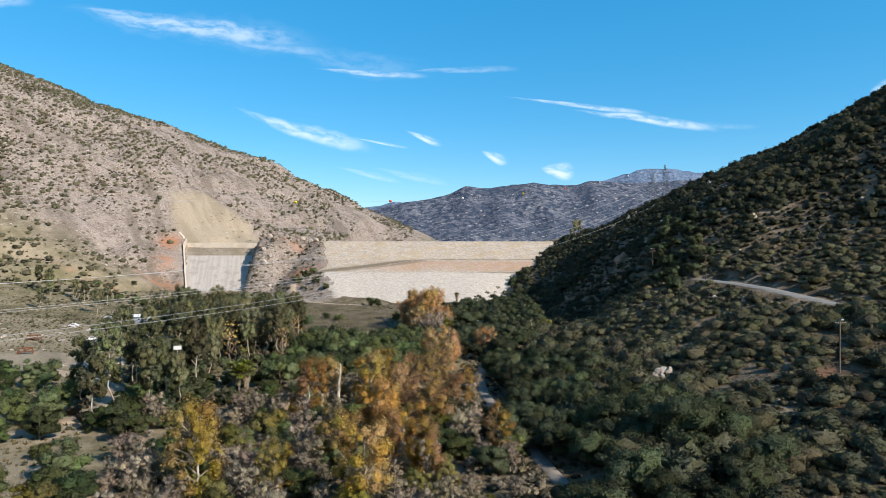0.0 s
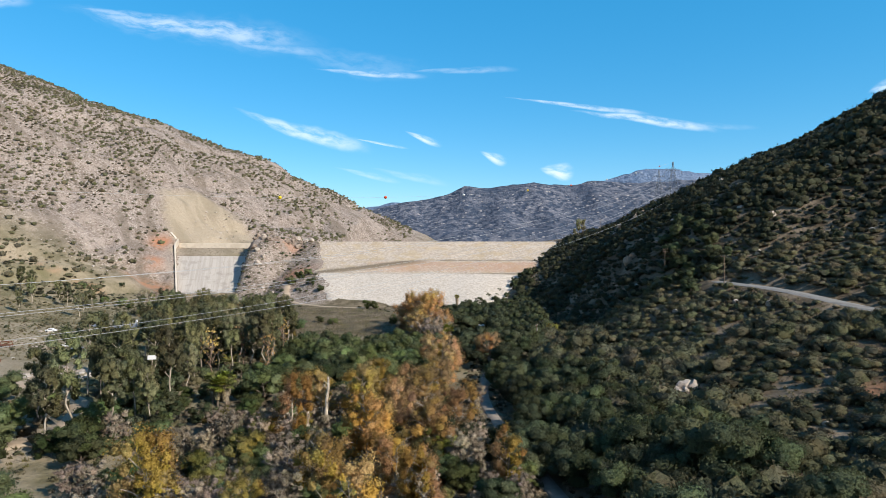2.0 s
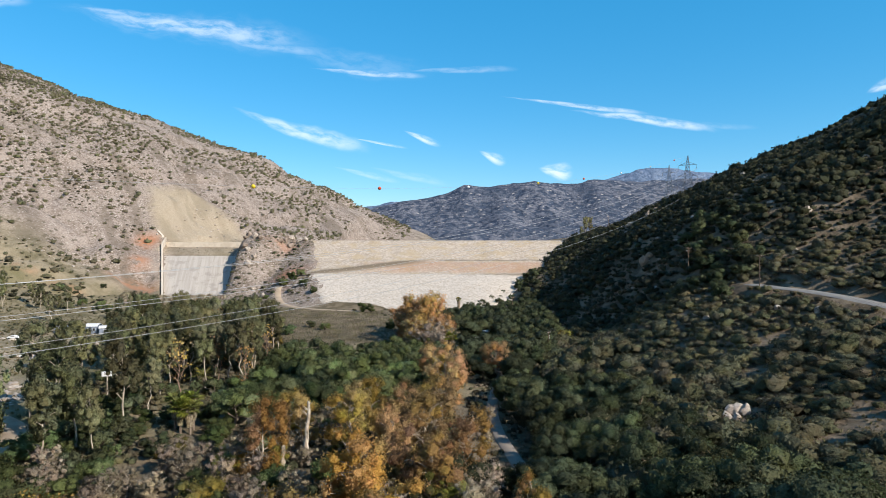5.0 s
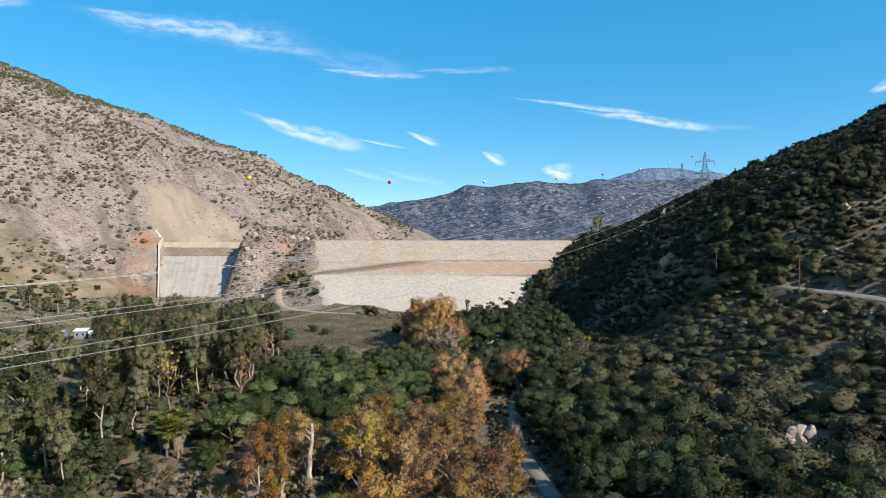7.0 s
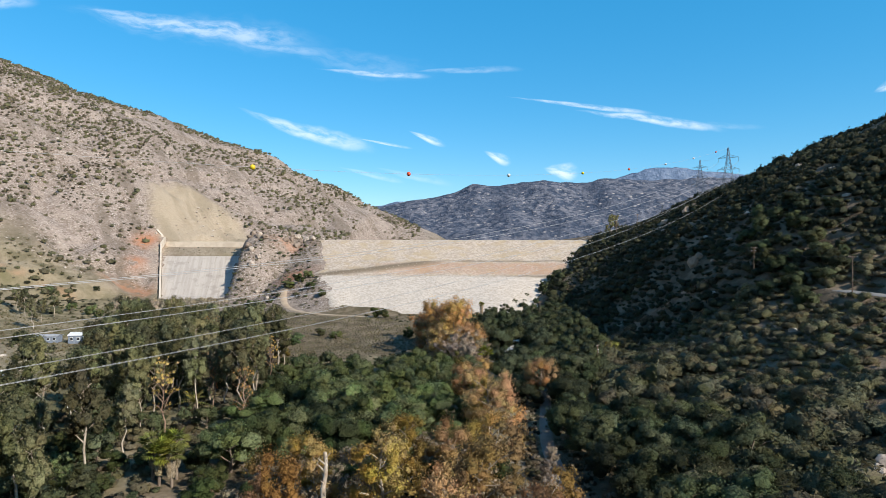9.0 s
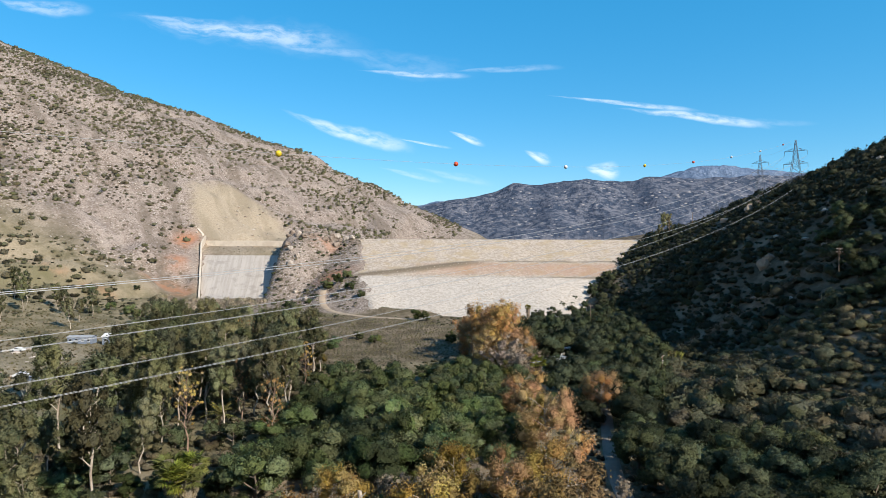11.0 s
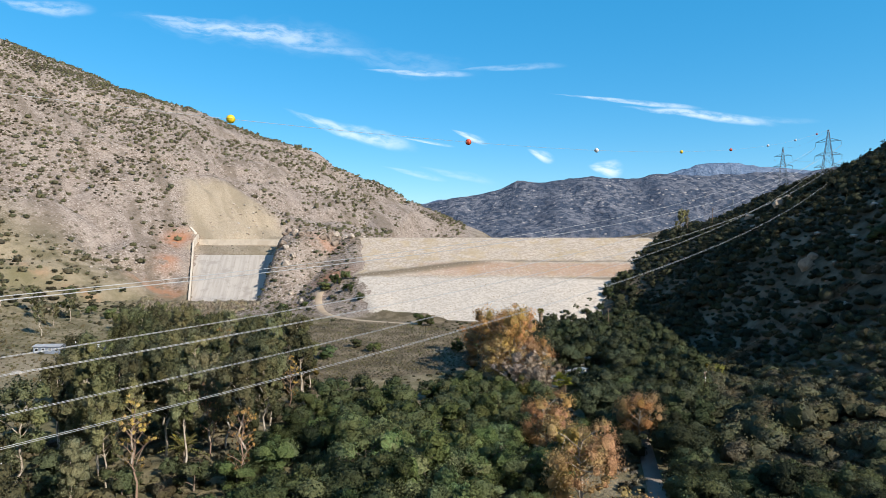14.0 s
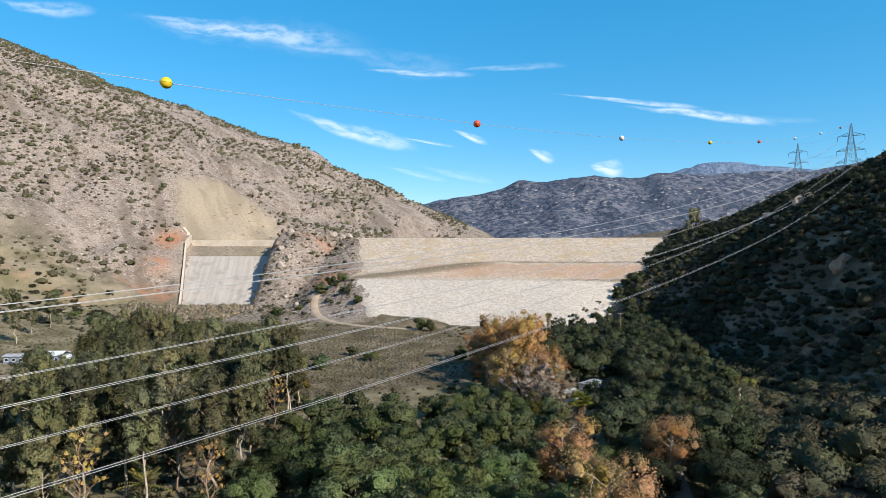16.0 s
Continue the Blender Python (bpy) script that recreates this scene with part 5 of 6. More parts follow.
# ---- palms ----
def fan_palm(x, y, height, label, seed, fan=1.7, skirt=True, feather=False):
    rng = np.random.default_rng(seed)
    root = tagged(empty("palm_tree", stand(None, x, y, rng.uniform(0, 6))), label, "palm", "palms")
    lean = rng.normal(size=2) * 0.03 * height
    pts = [(np.array([lean[0] * f ** 2, lean[1] * f ** 2, height * f - 0.4 * (f == 0)]), 0.30 - 0.08 * f) for f in np.linspace(0, 1, 6)]
    v, q = tubes([pts], 8)
    array_part("trunk", v, q, BARK, root, smooth=True)
    top = pts[-1][0]
    if skirt:
        n = 420
        f = rng.uniform(0.42, 0.98, n)
        a = rng.uniform(0, 6.28, n)
        r = 0.34 + 0.62 * f * rng.random(n)
        c = np.c_[lean[0] * f ** 2 + np.cos(a) * r, lean[1] * f ** 2 + np.sin(a) * r, height * f]
        d = np.c_[np.cos(a) * 0.25, np.sin(a) * 0.25, np.full(n, -1.0)]
        side = np.c_[-np.sin(a), np.cos(a), np.zeros(n)]
        V = np.stack([c - d * 0.5, c + d * 0.7 + side * 0.18, c + d * 0.7 - side * 0.18], 1).reshape(-1, 3)
        array_part("dead_skirt", V, np.arange(3 * n).reshape(-1, 3), THATCH, root, "hanging skirt of dry tan fronds")
    for i in range(26 if not feather else 22):
        a, up = i * 2.399 + rng.normal() * 0.2, rng.uniform(-0.45, 1.1)
        out = np.array([math.cos(a) * math.cos(up), math.sin(a) * math.cos(up), math.sin(up)])
        side = np.array([-math.sin(a), math.cos(a), 0])
        V, F = [], []
        if feather:
            for j in range(10):
                t = j / 9
                p = top + out * fan * 1.9 * t + np.array([0, 0, -1.4 * t * t])
                for s in (-1, 1):
                    b = len(V)
                    V += [p, p + out * 0.3, p + side * s * 0.75 * (1 - 0.5 * t) + out * 0.35 + np.array([0, 0, -0.2])]
                    F.append((b, b + 1, b + 2))
        else:
            hub = top + out * fan * 0.55
            V = [top, hub + side * 0.03, hub - side * 0.03]
            F = [(0, 1, 2)]
            for j in range(9):
                w = (j - 4) * 0.36
                dirn = out * math.cos(w) + side * math.sin(w)
                tip = hub + dirn * fan * 0.62 + np.array([0, 0, -0.18 * abs(w) - 0.1])
                n = np.cross(dirn, (0, 0, 1))
                n = n / (np.linalg.norm(n) + 1e-6) * 0.19
                b = len(V)
                V += [hub, hub + dirn * fan * 0.3 + n, tip, hub + dirn * fan * 0.3 - n]
                F += [(b, b + 1, b + 2), (b, b + 2, b + 3)]
        array_part("frond", V, F, PALM, root)
    return root


PALM_LABEL = "fan palm with yellow-green fronds and a skirt of dead leaves"
for i, (x, y, h) in enumerate([(-61, 181.5, 6.6), (-57.3, 182.5, 6.9), (-59, 179.5, 6.0), (-56.6, 179, 5.8)]):
    fan_palm(x, y, h, PALM_LABEL, i, 2.6)
fan_palm(2.2, 254, 11.0, "tall fan palm with a shaggy grey trunk", 11, 2.4)
fan_palm(9, 392, 11.0, "distant fan palm with a slim trunk", 12, 1.6)
fan_palm(-8, 190, 3.0, "low feather palm with arching dark fronds", 13, 2.0, False, True)
fan_palm(-70, 222, 3.5, "low feather palm with arching dark fronds", 14, 2.2, False, True)
fan_palm(-6, 196, 2.6, "low feather palm with arching dark fronds", 15, 1.8, False, True)


def snag(x, y, height, seed):
    rng = np.random.default_rng(seed)
    root = tagged(empty("dead_trunk", stand(None, x, y)), "pale dead tree trunk broken off at the top", "tree")
    line = [(np.array([0.05 * h + 0.15 * rng.normal(), 0.1 * rng.normal(), h - 0.4 * (h == 0)]), 0.6 - 0.35 * h / height) for h in np.linspace(0, height, 8)]
    v, q = tubes([line], 8)
    array_part("trunk", v, q, PALE_BARK, root, smooth=True)
    for i in range(5):
        a, h = rng.uniform(0, 6.28), height * rng.uniform(0.55, 0.97)
        s = np.array([0.05 * h, 0, h])
        v, q = tubes([[(s, 0.14), (s + np.array([math.cos(a), math.sin(a), 1.0]) * rng.uniform(0.6, 1.3), 0.04)]], 5)
        array_part("branch", v, q, PALE_BARK, root)


snag(-27.5, 163, 12.0, 4)
snag(-31, 158, 6.5, 5)

# ---- undergrowth ----
FIELD_IN = [(-110, 395), (-84, 425), (-40, 408), (-14, 352), (-28, 320), (-52, 302), (-70, 290), (-90, 320)]
s = scatter(FIELD_IN, 1.5, rng, 4, (("toe", 3),))
scatter_mesh("field_scrub", P_TINY, s, rng.uniform(0.25, 0.8, len(s)), SAGE, "low grey-brown scrub on the field below the dam", "shrubs", 8, 0.8)
VALLEY = [(-250, 92), (30, 92), (24, 150), (10, 180), (22, 250), (30, 330), (0, 420), (-48, 418), (-110, 430), (-160, 470), (-240, 455), (-330, 420), (-330, 300)]
s = away(scatter(VALLEY, 4.2, rng, 3, (("toe", 3.5), ("lower", 4), ("meadow", 4.5))), [(-160, 315, 11), (14, 318, 7)])
MEADOW = [(-260, 92), (-66, 92), (-85, 140), (-104, 190), (-128, 288), (-185, 318), (-270, 330)]
s = s[(rolling(s[:, 0], s[:, 1], 30, 3, 5.0) > -0.15) & ~inside(s[:, 0], s[:, 1], FIELD_IN) & ~(inside(s[:, 0], s[:, 1], MEADOW) & (rolling(s[:, 0], s[:, 1], 18, 3, 6.0) < 0.25))]
s = s[np.hypot((s[:, 0] + 144) / 42, (s[:, 1] - 214) / 19) > 1]
g = rng.random(len(s)) < 0.5
scatter_mesh("valley_brush", P_FAR, s[g], rng.uniform(0.5, 1.5, g.sum()), BUSH, "green brush on the valley floor", "shrubs", 9)
scatter_mesh("valley_scrub", P_FAR, s[~g], rng.uniform(0.5, 1.2, (~g).sum()), SAGE, "dry grey-brown brush on the valley floor", "shrubs", 10)
s = away(scatter(UNDERWOOD, 3.0, rng, 4, (("lower", 3.5),)), [(-14, 134, 2), (-27, 163, 2), (9, 172, 3), (8, 186, 3)])
g = rng.random(len(s)) < 0.3
scatter_mesh("thicket_brush", P_FAR, s[g], rng.uniform(0.8, 2.0, g.sum()), BUSH, "tangled green brush under the sycamores", "shrubs", 18, 1.0)
scatter_mesh("thicket_twigs", P_TWIG, s[~g], rng.uniform(0.8, 1.9, (~g).sum()), BARE, "pale leafless brush under the sycamores", "shrubs", 19, 1.1)
q = WAYS["lower"][(WAYS["lower"][:, 1] > 104) & (WAYS["lower"][:, 1] < 236)]
q = np.repeat(q, 14, 0)
s = np.c_[q[:, 0] + np.where(rng.random(len(q)) < 0.62, -1, 1) * rng.uniform(2.1, 6.5, len(q)), q[:, 1] + rng.uniform(-3, 3, len(q))]
g = rng.random(len(s)) < 0.35
scatter_mesh("verge_brush", P_FAR, s[g], rng.uniform(0.5, 1.2, g.sum()), DRY_BRUSH, "low green-brown brush along the lane", "shrubs", 28, 0.9)
scatter_mesh("verge_grass", P_TWIG, s[~g], rng.uniform(0.4, 1.0, (~g).sum()), BARE, "pale dry growth along the verge of the lane", "shrubs", 29, 0.9)
s = scatter(GROVE, 3.4, rng, 4, (("meadow", 3.5),))
g = rng.random(len(s)) < 0.6
scatter_mesh("grove_brush", P_FAR, s[g], rng.uniform(0.9, 2.4, g.sum()), DRY_BRUSH, "olive-brown brush under the eucalyptus grove", "shrubs", 22, 1.1)
scatter_mesh("grove_litter", P_FAR, s[~g], rng.uniform(0.7, 1.6, (~g).sum()), SAGE, "dry brush and bark litter under the eucalyptus", "shrubs", 23, 0.9)
s = scatter([(-205, 432), (-150, 432), (-150, 470), (-160, 476), (-198, 476), (-215, 462)], 2.4, rng, 4)
scatter_mesh("willow_thicket", P_TWIG, s, rng.uniform(1.1, 2.6, len(s)), BARE, "pale leafless willow thicket at the foot of the spillway", "shrubs", 12, 1.15)
s = scatter([(-170, 440), (-84, 440), (-98, 500), (-112, 590), (-150, 610), (-168, 570), (-158, 500)], 3.2, rng, 4, (("toe", 3),))
s = s[rolling(s[:, 0], s[:, 1], 20, 3, 9.0) > -0.25]
g = rng.random(len(s)) < 0.3
scatter_mesh("knoll_brush", P_FAR, s[g], 0.7 + 1.7 * rng.random(g.sum()) ** 1.6, BUSH, "dark bushes on the rocky knoll", "shrubs", 13)
scatter_mesh("knoll_scrub", P_TINY, s[~g], rng.uniform(0.6, 1.3, (~g).sum()), SAGE, "dry scrub on the rocky knoll", "shrubs", 14)
s = scatter([(-228, 554), (-170, 554), (-170, 569), (-234, 570)], 4.6, rng, 5)
scatter_mesh("weir_scrub", P_TINY, s, rng.uniform(0.3, 0.8, len(s)), SAGE, "dry scrub at the head of the spillway", "shrubs", 15)


def tuft_arrays(seed):
    r = np.random.default_rng(seed)
    V, F = [], []
    for i in range(9):
        a, b = r.uniform(0, 6.28), r.uniform(0, 6.28)
        p = np.array([math.cos(a), math.sin(a), 0]) * r.uniform(0, 0.6)
        w = np.array([math.cos(b), math.sin(b), 0]) * 0.22
        k = len(V)
        V += [p - w, p + w, p + np.array([r.normal() * 0.3, r.normal() * 0.3, r.uniform(0.5, 1.0)])]
        F.append((k, k + 1, k + 2))
    return np.array(V), np.array(F)


TUFTS = [tuft_arrays(i) for i in range(5)]
s = scatter([(-250, 92), (-62, 92), (-80, 140), (-98, 190), (-125, 290), (-185, 380), (-330, 420), (-300, 200)], 2.4, rng, 3, (("meadow", 3),))
s = s[np.hypot((s[:, 0] + 144) / 38, (s[:, 1] - 214) / 17) > 1]
scatter_mesh("meadow_grass", TUFTS, s, rng.uniform(0.4, 1.1, len(s)), GRASS, "dry yellow grass tufts in the meadow", "grass", 16, 0.8, 0.0)
s = scatter([(36, 90), (110, 90), (135, 240), (60, 240), (40, 200)], 1.7, rng, 3, clear_roads)
scatter_mesh("slope_grass", TUFTS, s, rng.uniform(0.3, 0.9, len(s)), GRASS, "dry grass tufts between shrubs on the slope", "grass", 17, 0.9, 0.0)


# ---- power line ----
INSULATOR = plain_material("dark_insulator", (0.16, 0.12, 0.10), 0.3, 0.0, 0.2)
T1, LINE = Vector((158.5, 443.3)), Vector((0.60024, 0.79982))
SIDE = Vector((LINE.y, -LINE.x))
ARMS = ((-6.0, 5.6), (-13.0, 6.0), (-18.8, 6.3))


def lattice_tower(x, y, height, top, label, turn):
    root = tagged(empty("transmission_tower", Matrix.Translation((x, y, top - height)) @ Matrix.Rotation(turn, 4, "Z")), label, "pylon", "power line towers")
    half = lambda z: 0.35 + 2.9 * max(0.0, 1 - z / height) ** 1.05
    levels = [0, 0.16, 0.31, 0.44, 0.55, 0.64, 0.72, 0.79, 0.86, 0.93, 1.0]
    zs = [f * height for f in levels]
    corners = ((1, 1), (-1, 1), (-1, -1), (1, -1))
    for cx, cy in corners:
        bm = bmesh.new()
        bm_tube(bm, (cx * half(-1.5), cy * half(-1.5), -1.5), (cx * half(height * 0.55), cy * half(height * 0.55), height * 0.55), 0.13, 0.11, 4)
        bm_tube(bm, (cx * half(height * 0.55), cy * half(height * 0.55), height * 0.55), (cx * 0.08, cy * 0.08, height), 0.11, 0.06, 4)
        part("leg", bm, STEEL, root)
    for k in range(4):
        (ax, ay), (bx, by) = corners[k], corners[(k + 1) % 4]
        bm = bmesh.new()
        for z0, z1 in zip(zs, zs[1:]):
            h0, h1 = half(z0), half(z1)
            bm_tube(bm, (ax * h0, ay * h0, z0), (bx * h1, by * h1, z1), 0.055, None, 4)
            bm_tube(bm, (bx * h0, by * h0, z0), (ax * h1, ay * h1, z1), 0.055, None, 4)
            bm_tube(bm, (ax * h0, ay * h0, z0), (bx * h0, by * h0, z0), 0.05, None, 4)
        part("bracing", bm, STEEL, root)
    for drop, reach in ARMS:
        for s in (-1, 1):
            z = height + drop
            h = half(z)
            bm = bmesh.new()
            tip = (s * reach, 0, z)
            for q in (-1, 1):
                bm_tube(bm, (s * h, q * h, z), tip, 0.07, None, 4)
                bm_tube(bm, (s * h, q * h, z + 1.6), tip, 0.06, None, 4)
                bm_tube(bm, (s * h, q * h, z), (s * (h + (reach - h) * 0.5), 0, z + 0.75), 0.04, None, 4)
            arm = part("crossarm", bm, STEEL, root)
            bm = bmesh.new()
            for i in range(9):
                a = -0.25 - i * 0.25
                bm_tube(bm, (s * reach, 0, z + a), (s * reach, 0, z + a - 0.10), 0.14, 0.10, 8)
            bm_tube(bm, (s * reach, 0, z), (s * reach, 0, z - 2.5), 0.035, None, 5)
            part("insulator", bm, INSULATOR, arm)
    return root


turn = math.atan2(SIDE.y, SIDE.x)
lattice_tower(T1.x, T1.y, 101.4 - land(T1.x, T1.y) + 0.3, 101.4, "grey steel lattice transmission tower on the ridge", turn)
T2 = Vector((190.2, 562.0))
lattice_tower(T2.x, T2.y, 30.0, 110.5, "grey steel lattice transmission tower beyond the ridge", turn)
lattice_tower(205, 690, 30.0, 84.0, "distant steel lattice tower low behind the ridge", turn)


def wire(name, points, radius, parent, mat):
    cu = bpy.data.curves.new(name, "CURVE")
    cu.dimensions, cu.bevel_depth, cu.bevel_resolution = "3D", radius, 1
    sp = cu.splines.new("POLY")
    sp.points.add(len(points) - 1)
    for p, q in zip(sp.points, points):
        p.co = (*q, 1)
    cu.materials.append(mat)
    ob = new(name, cu)
    ob.parent = parent
    return ob


def hang(start, end, sag, n=14):
    a, b = Vector(start), Vector(end)
    return [a.lerp(b, i / n) - Vector((0, 0, sag * 4 * (i / n) * (1 - i / n))) for i in range(n + 1)]


def span_points(off, z_mid, z_top, bend, far=-620.0):
    """A cable from the tower back over the valley; s runs from the tower, z_mid is its height 334 m off."""
    a = (z_top - z_mid - bend * 334 ** 2) / 334
    out = []
    for s in np.linspace(0, far, 70):
        u = s + 334
        p = T1 + LINE * s + SIDE * off
        out.append((p.x, p.y, z_mid + a * u + bend * u * u))
    return out


shield = tagged(empty("marker_ball_cable"), "thin overhead ground wire strung across the valley", "power cable")
wire("cable", span_points(0, 55.9, 101.4, 0.000246), 0.022, shield, CABLE)
wire("cable", hang((T1.x, T1.y, 101.4), (T2.x, T2.y, 110.5), 3.0), 0.022, shield, CABLE)
for i, (drop, reach) in enumerate(ARMS):
    for s in (-1, 1):
        line = tagged(empty("conductor_bundle"), "twin aluminium conductors of a power line over the valley", "power cable", "conductors")
        top = 101.4 + drop - 2.5
        for w in (-0.23, 0.23):
            off = s * reach + w
            z_mid = (39.1, 33.5, 28.2)[i] + (0.6 if s > 0 else 0)
            wire("conductor", span_points(off, z_mid, top, 0.000286), 0.021, line, CABLE)
            p, q = T1 + SIDE * off, T2 + SIDE * off
            wire("conductor", hang((p.x, p.y, top), (q.x, q.y, 110.5 + drop - 2.5), 4.5), 0.021, line, CABLE)


def marker_ball(s, colour, label, k):
    z = 55.9 + (101.4 - 55.9 - 0.000246 * 334 ** 2) / 334 * (s + 334) + 0.000246 * (s + 334) ** 2
    p = T1 + LINE * s
    root = tagged(empty("marker_ball", Matrix.Translation((p.x, p.y, z)) @ Matrix.Rotation(math.atan2(LINE.y, LINE.x), 4, "Z")), label, "marker ball", "aerial marker balls")
    for up in (1, -1):
        bm = bmesh.new()
        bmesh.ops.create_uvsphere(bm, u_segments=24, v_segments=14, radius=0.46)
        bmesh.ops.bisect_plane(bm, geom=[*bm.verts, *bm.edges, *bm.faces], plane_co=(0, 0, 0.006 * up), plane_no=(0, 0, -up), clear_outer=True)
        for f in bm.faces:
            f.smooth = True
        part("half_shell", bm, colour, root)
    bm = bmesh.new()
    bmesh.ops.create_cone(bm, cap_ends=True, segments=24, radius1=0.485, radius2=0.485, depth=0.03)
    part("flange", bm, colour, root)
    for e in (-1, 1):
        bm = bmesh.new()
        bm_tube(bm, (e * 0.44, 0, 0), (e * 0.60, 0, 0), 0.05, 0.035, 8)
        part("clamp", bm, STEEL, root)


YELLOW = plain_material("yellow_shell", (0.86, 0.62, 0.03), 0.45, 0, 0.12)
REDBALL = plain_material("orange_red_shell", (0.72, 0.10, 0.04), 0.45, 0, 0.12)
WHITEBALL = plain_material("white_shell", (0.82, 0.82, 0.80), 0.45, 0, 0.08)
SHELLS = {"yellow": YELLOW, "orange-red": REDBALL, "white": WHITEBALL}
for i, (s, word) in enumerate(((-333.7, "yellow"), (-293.4, "orange-red"), (-251.2, "white"), (-203.7, "yellow"), (-161.5, "orange-red"), (-117.0, "white"), (-72.9, "white"), (-29.0, "orange-red"))):
    marker_ball(s, SHELLS[word], "round %s aerial marker ball on the ground wire" % word, i)


# ---- wooden poles ----
def utility_pole(x, y, height, turn, label, arms=1, lamp=False, can=False):
    root = tagged(empty("utility_pole", Matrix.Translation((x, y, land(x, y))) @ Matrix.Rotation(turn, 4, "Z")), label, "utility pole", "wooden poles")
    bm = bmesh.new()
    bm_tube(bm, (0, 0, -0.8), (0.03, 0, height), 0.19, 0.12, 10)
    part("pole", bm, POLE_WOOD, root)
    for k in range(arms):
        z = height - 0.4 - k * 1.1
        bm = bmesh.new()
        bm_box(bm, (-1.35, -0.19, z - 0.07), (1.35, -0.07, z + 0.07), None, 0.015)
        bm_tube(bm, (0, -0.1, z - 0.7), (0.75, -0.13, z - 0.05), 0.03, None, 5)
        bm_tube(bm, (0, -0.1, z - 0.7), (-0.75, -0.13, z - 0.05), 0.03, None, 5)
        arm = part("crossarm", bm, POLE_WOOD, root)
        for q in (-1.25, -0.6, 0.6, 1.25):
            bm = bmesh.new()
            bm_tube(bm, (q, -0.13, z + 0.06), (q, -0.13, z + 0.26), 0.05, 0.03, 8)
            part("insulator", bm, WHITEBALL, arm)
    if can:
        bm = bmesh.new()
        bm_tube(bm, (0.38, 0, height - 2.6), (0.38, 0, height - 1.6), 0.28, 0.28, 14)
        bm_tube(bm, (0.38, 0, height - 1.6), (0.38, 0, height - 1.45), 0.28, 0.1, 14)
        part("transformer", bm, WHITEBALL, root, "pale grey transformer can")
    if lamp:
        bm = bmesh.new()
        bm_tube(bm, (0, 0, height - 0.2), (0.5, 0, height + 0.25), 0.04, None, 6)
        bm_box(bm, (0.35, -0.18, height + 0.18), (0.95, 0.18, height + 0.38), None, 0.04)
        part("lamp_head", bm, WHITEBALL, root, "pale lamp head")
    return root


P_A, P_R, P_B, P_C = (91.5, 143, 12.0), (105, 248, 10.5), (97.6, 289, 10.5), (38.1, 267.6, 9.5)
utility_pole(*P_A, 0.2, "brown wooden utility pole on a bare orange mound", 1, True)
utility_pole(*P_R, 0.0, "brown wooden utility pole beside the hillside road", 1)
utility_pole(*P_B, 0.4, "brown wooden utility pole on the shaded slope", 2)
utility_pole(*P_C, 1.0, "wooden utility pole with a pale transformer among shrubs", 1, False, True)
utility_pole(40, 400, 10.0, 0.3, "distant wooden utility pole among oaks", 1)
utility_pole(118, 538, 11.0, 0.3, "wooden utility pole near the end of the dam", 1)
utility_pole(128, 520, 11.0, 0.3, "wooden utility pole near the end of the dam", 1)


def pole_sign(x, y, height):
    root = tagged(empty("pole_sign", Matrix.Translation((x, y, land(x, y))) @ Matrix.Rotation(0.25, 4, "Z")), "blank white panel on a tall pale pole in the grove", "sign")
    bm = bmesh.new()
    bm_tube(bm, (0, 0, -0.6), (0, 0, height), 0.16, 0.12, 10)
    part("pole", bm, PALE_BARK, root)
    bm = bmesh.new()
    bm_box(bm, (-1.15, -0.32, height - 0.2), (1.15, -0.14, height + 1.0), None, 0.03)
    part("panel", bm, WHITEBALL, root, "weathered white panel")
    for z in (height - 0.02, height + 0.7):
        bm = bmesh.new()
        bm_box(bm, (-0.95, -0.14, z), (0.95, -0.08, z + 0.1))
        part("rail", bm, STEEL, root)


pole_sign(-82.5, 193, 9.2)


def pole_line(a, b, label):
    root = tagged(empty("overhead_wires"), label, "power cable", "pole wires")
    za, zb = land(a[0], a[1]) + a[2] - 0.2, land(b[0], b[1]) + b[2] - 0.2
    for off in (-1.2, 0.0, 1.2):
        wire("wire", hang((a[0] + off * 0.8, a[1] - off * 0.3, za), (b[0] + off * 0.6, b[1] - off * 0.6, zb), 1.3), 0.013, root, DARK_WIRE)


pole_line(P_B, P_C, "thin wires between two wooden poles down the slope")
pole_line(P_A, P_R, "thin wires between wooden poles along the hillside")
pole_line(P_R, P_B, "thin wires between wooden poles near the road")

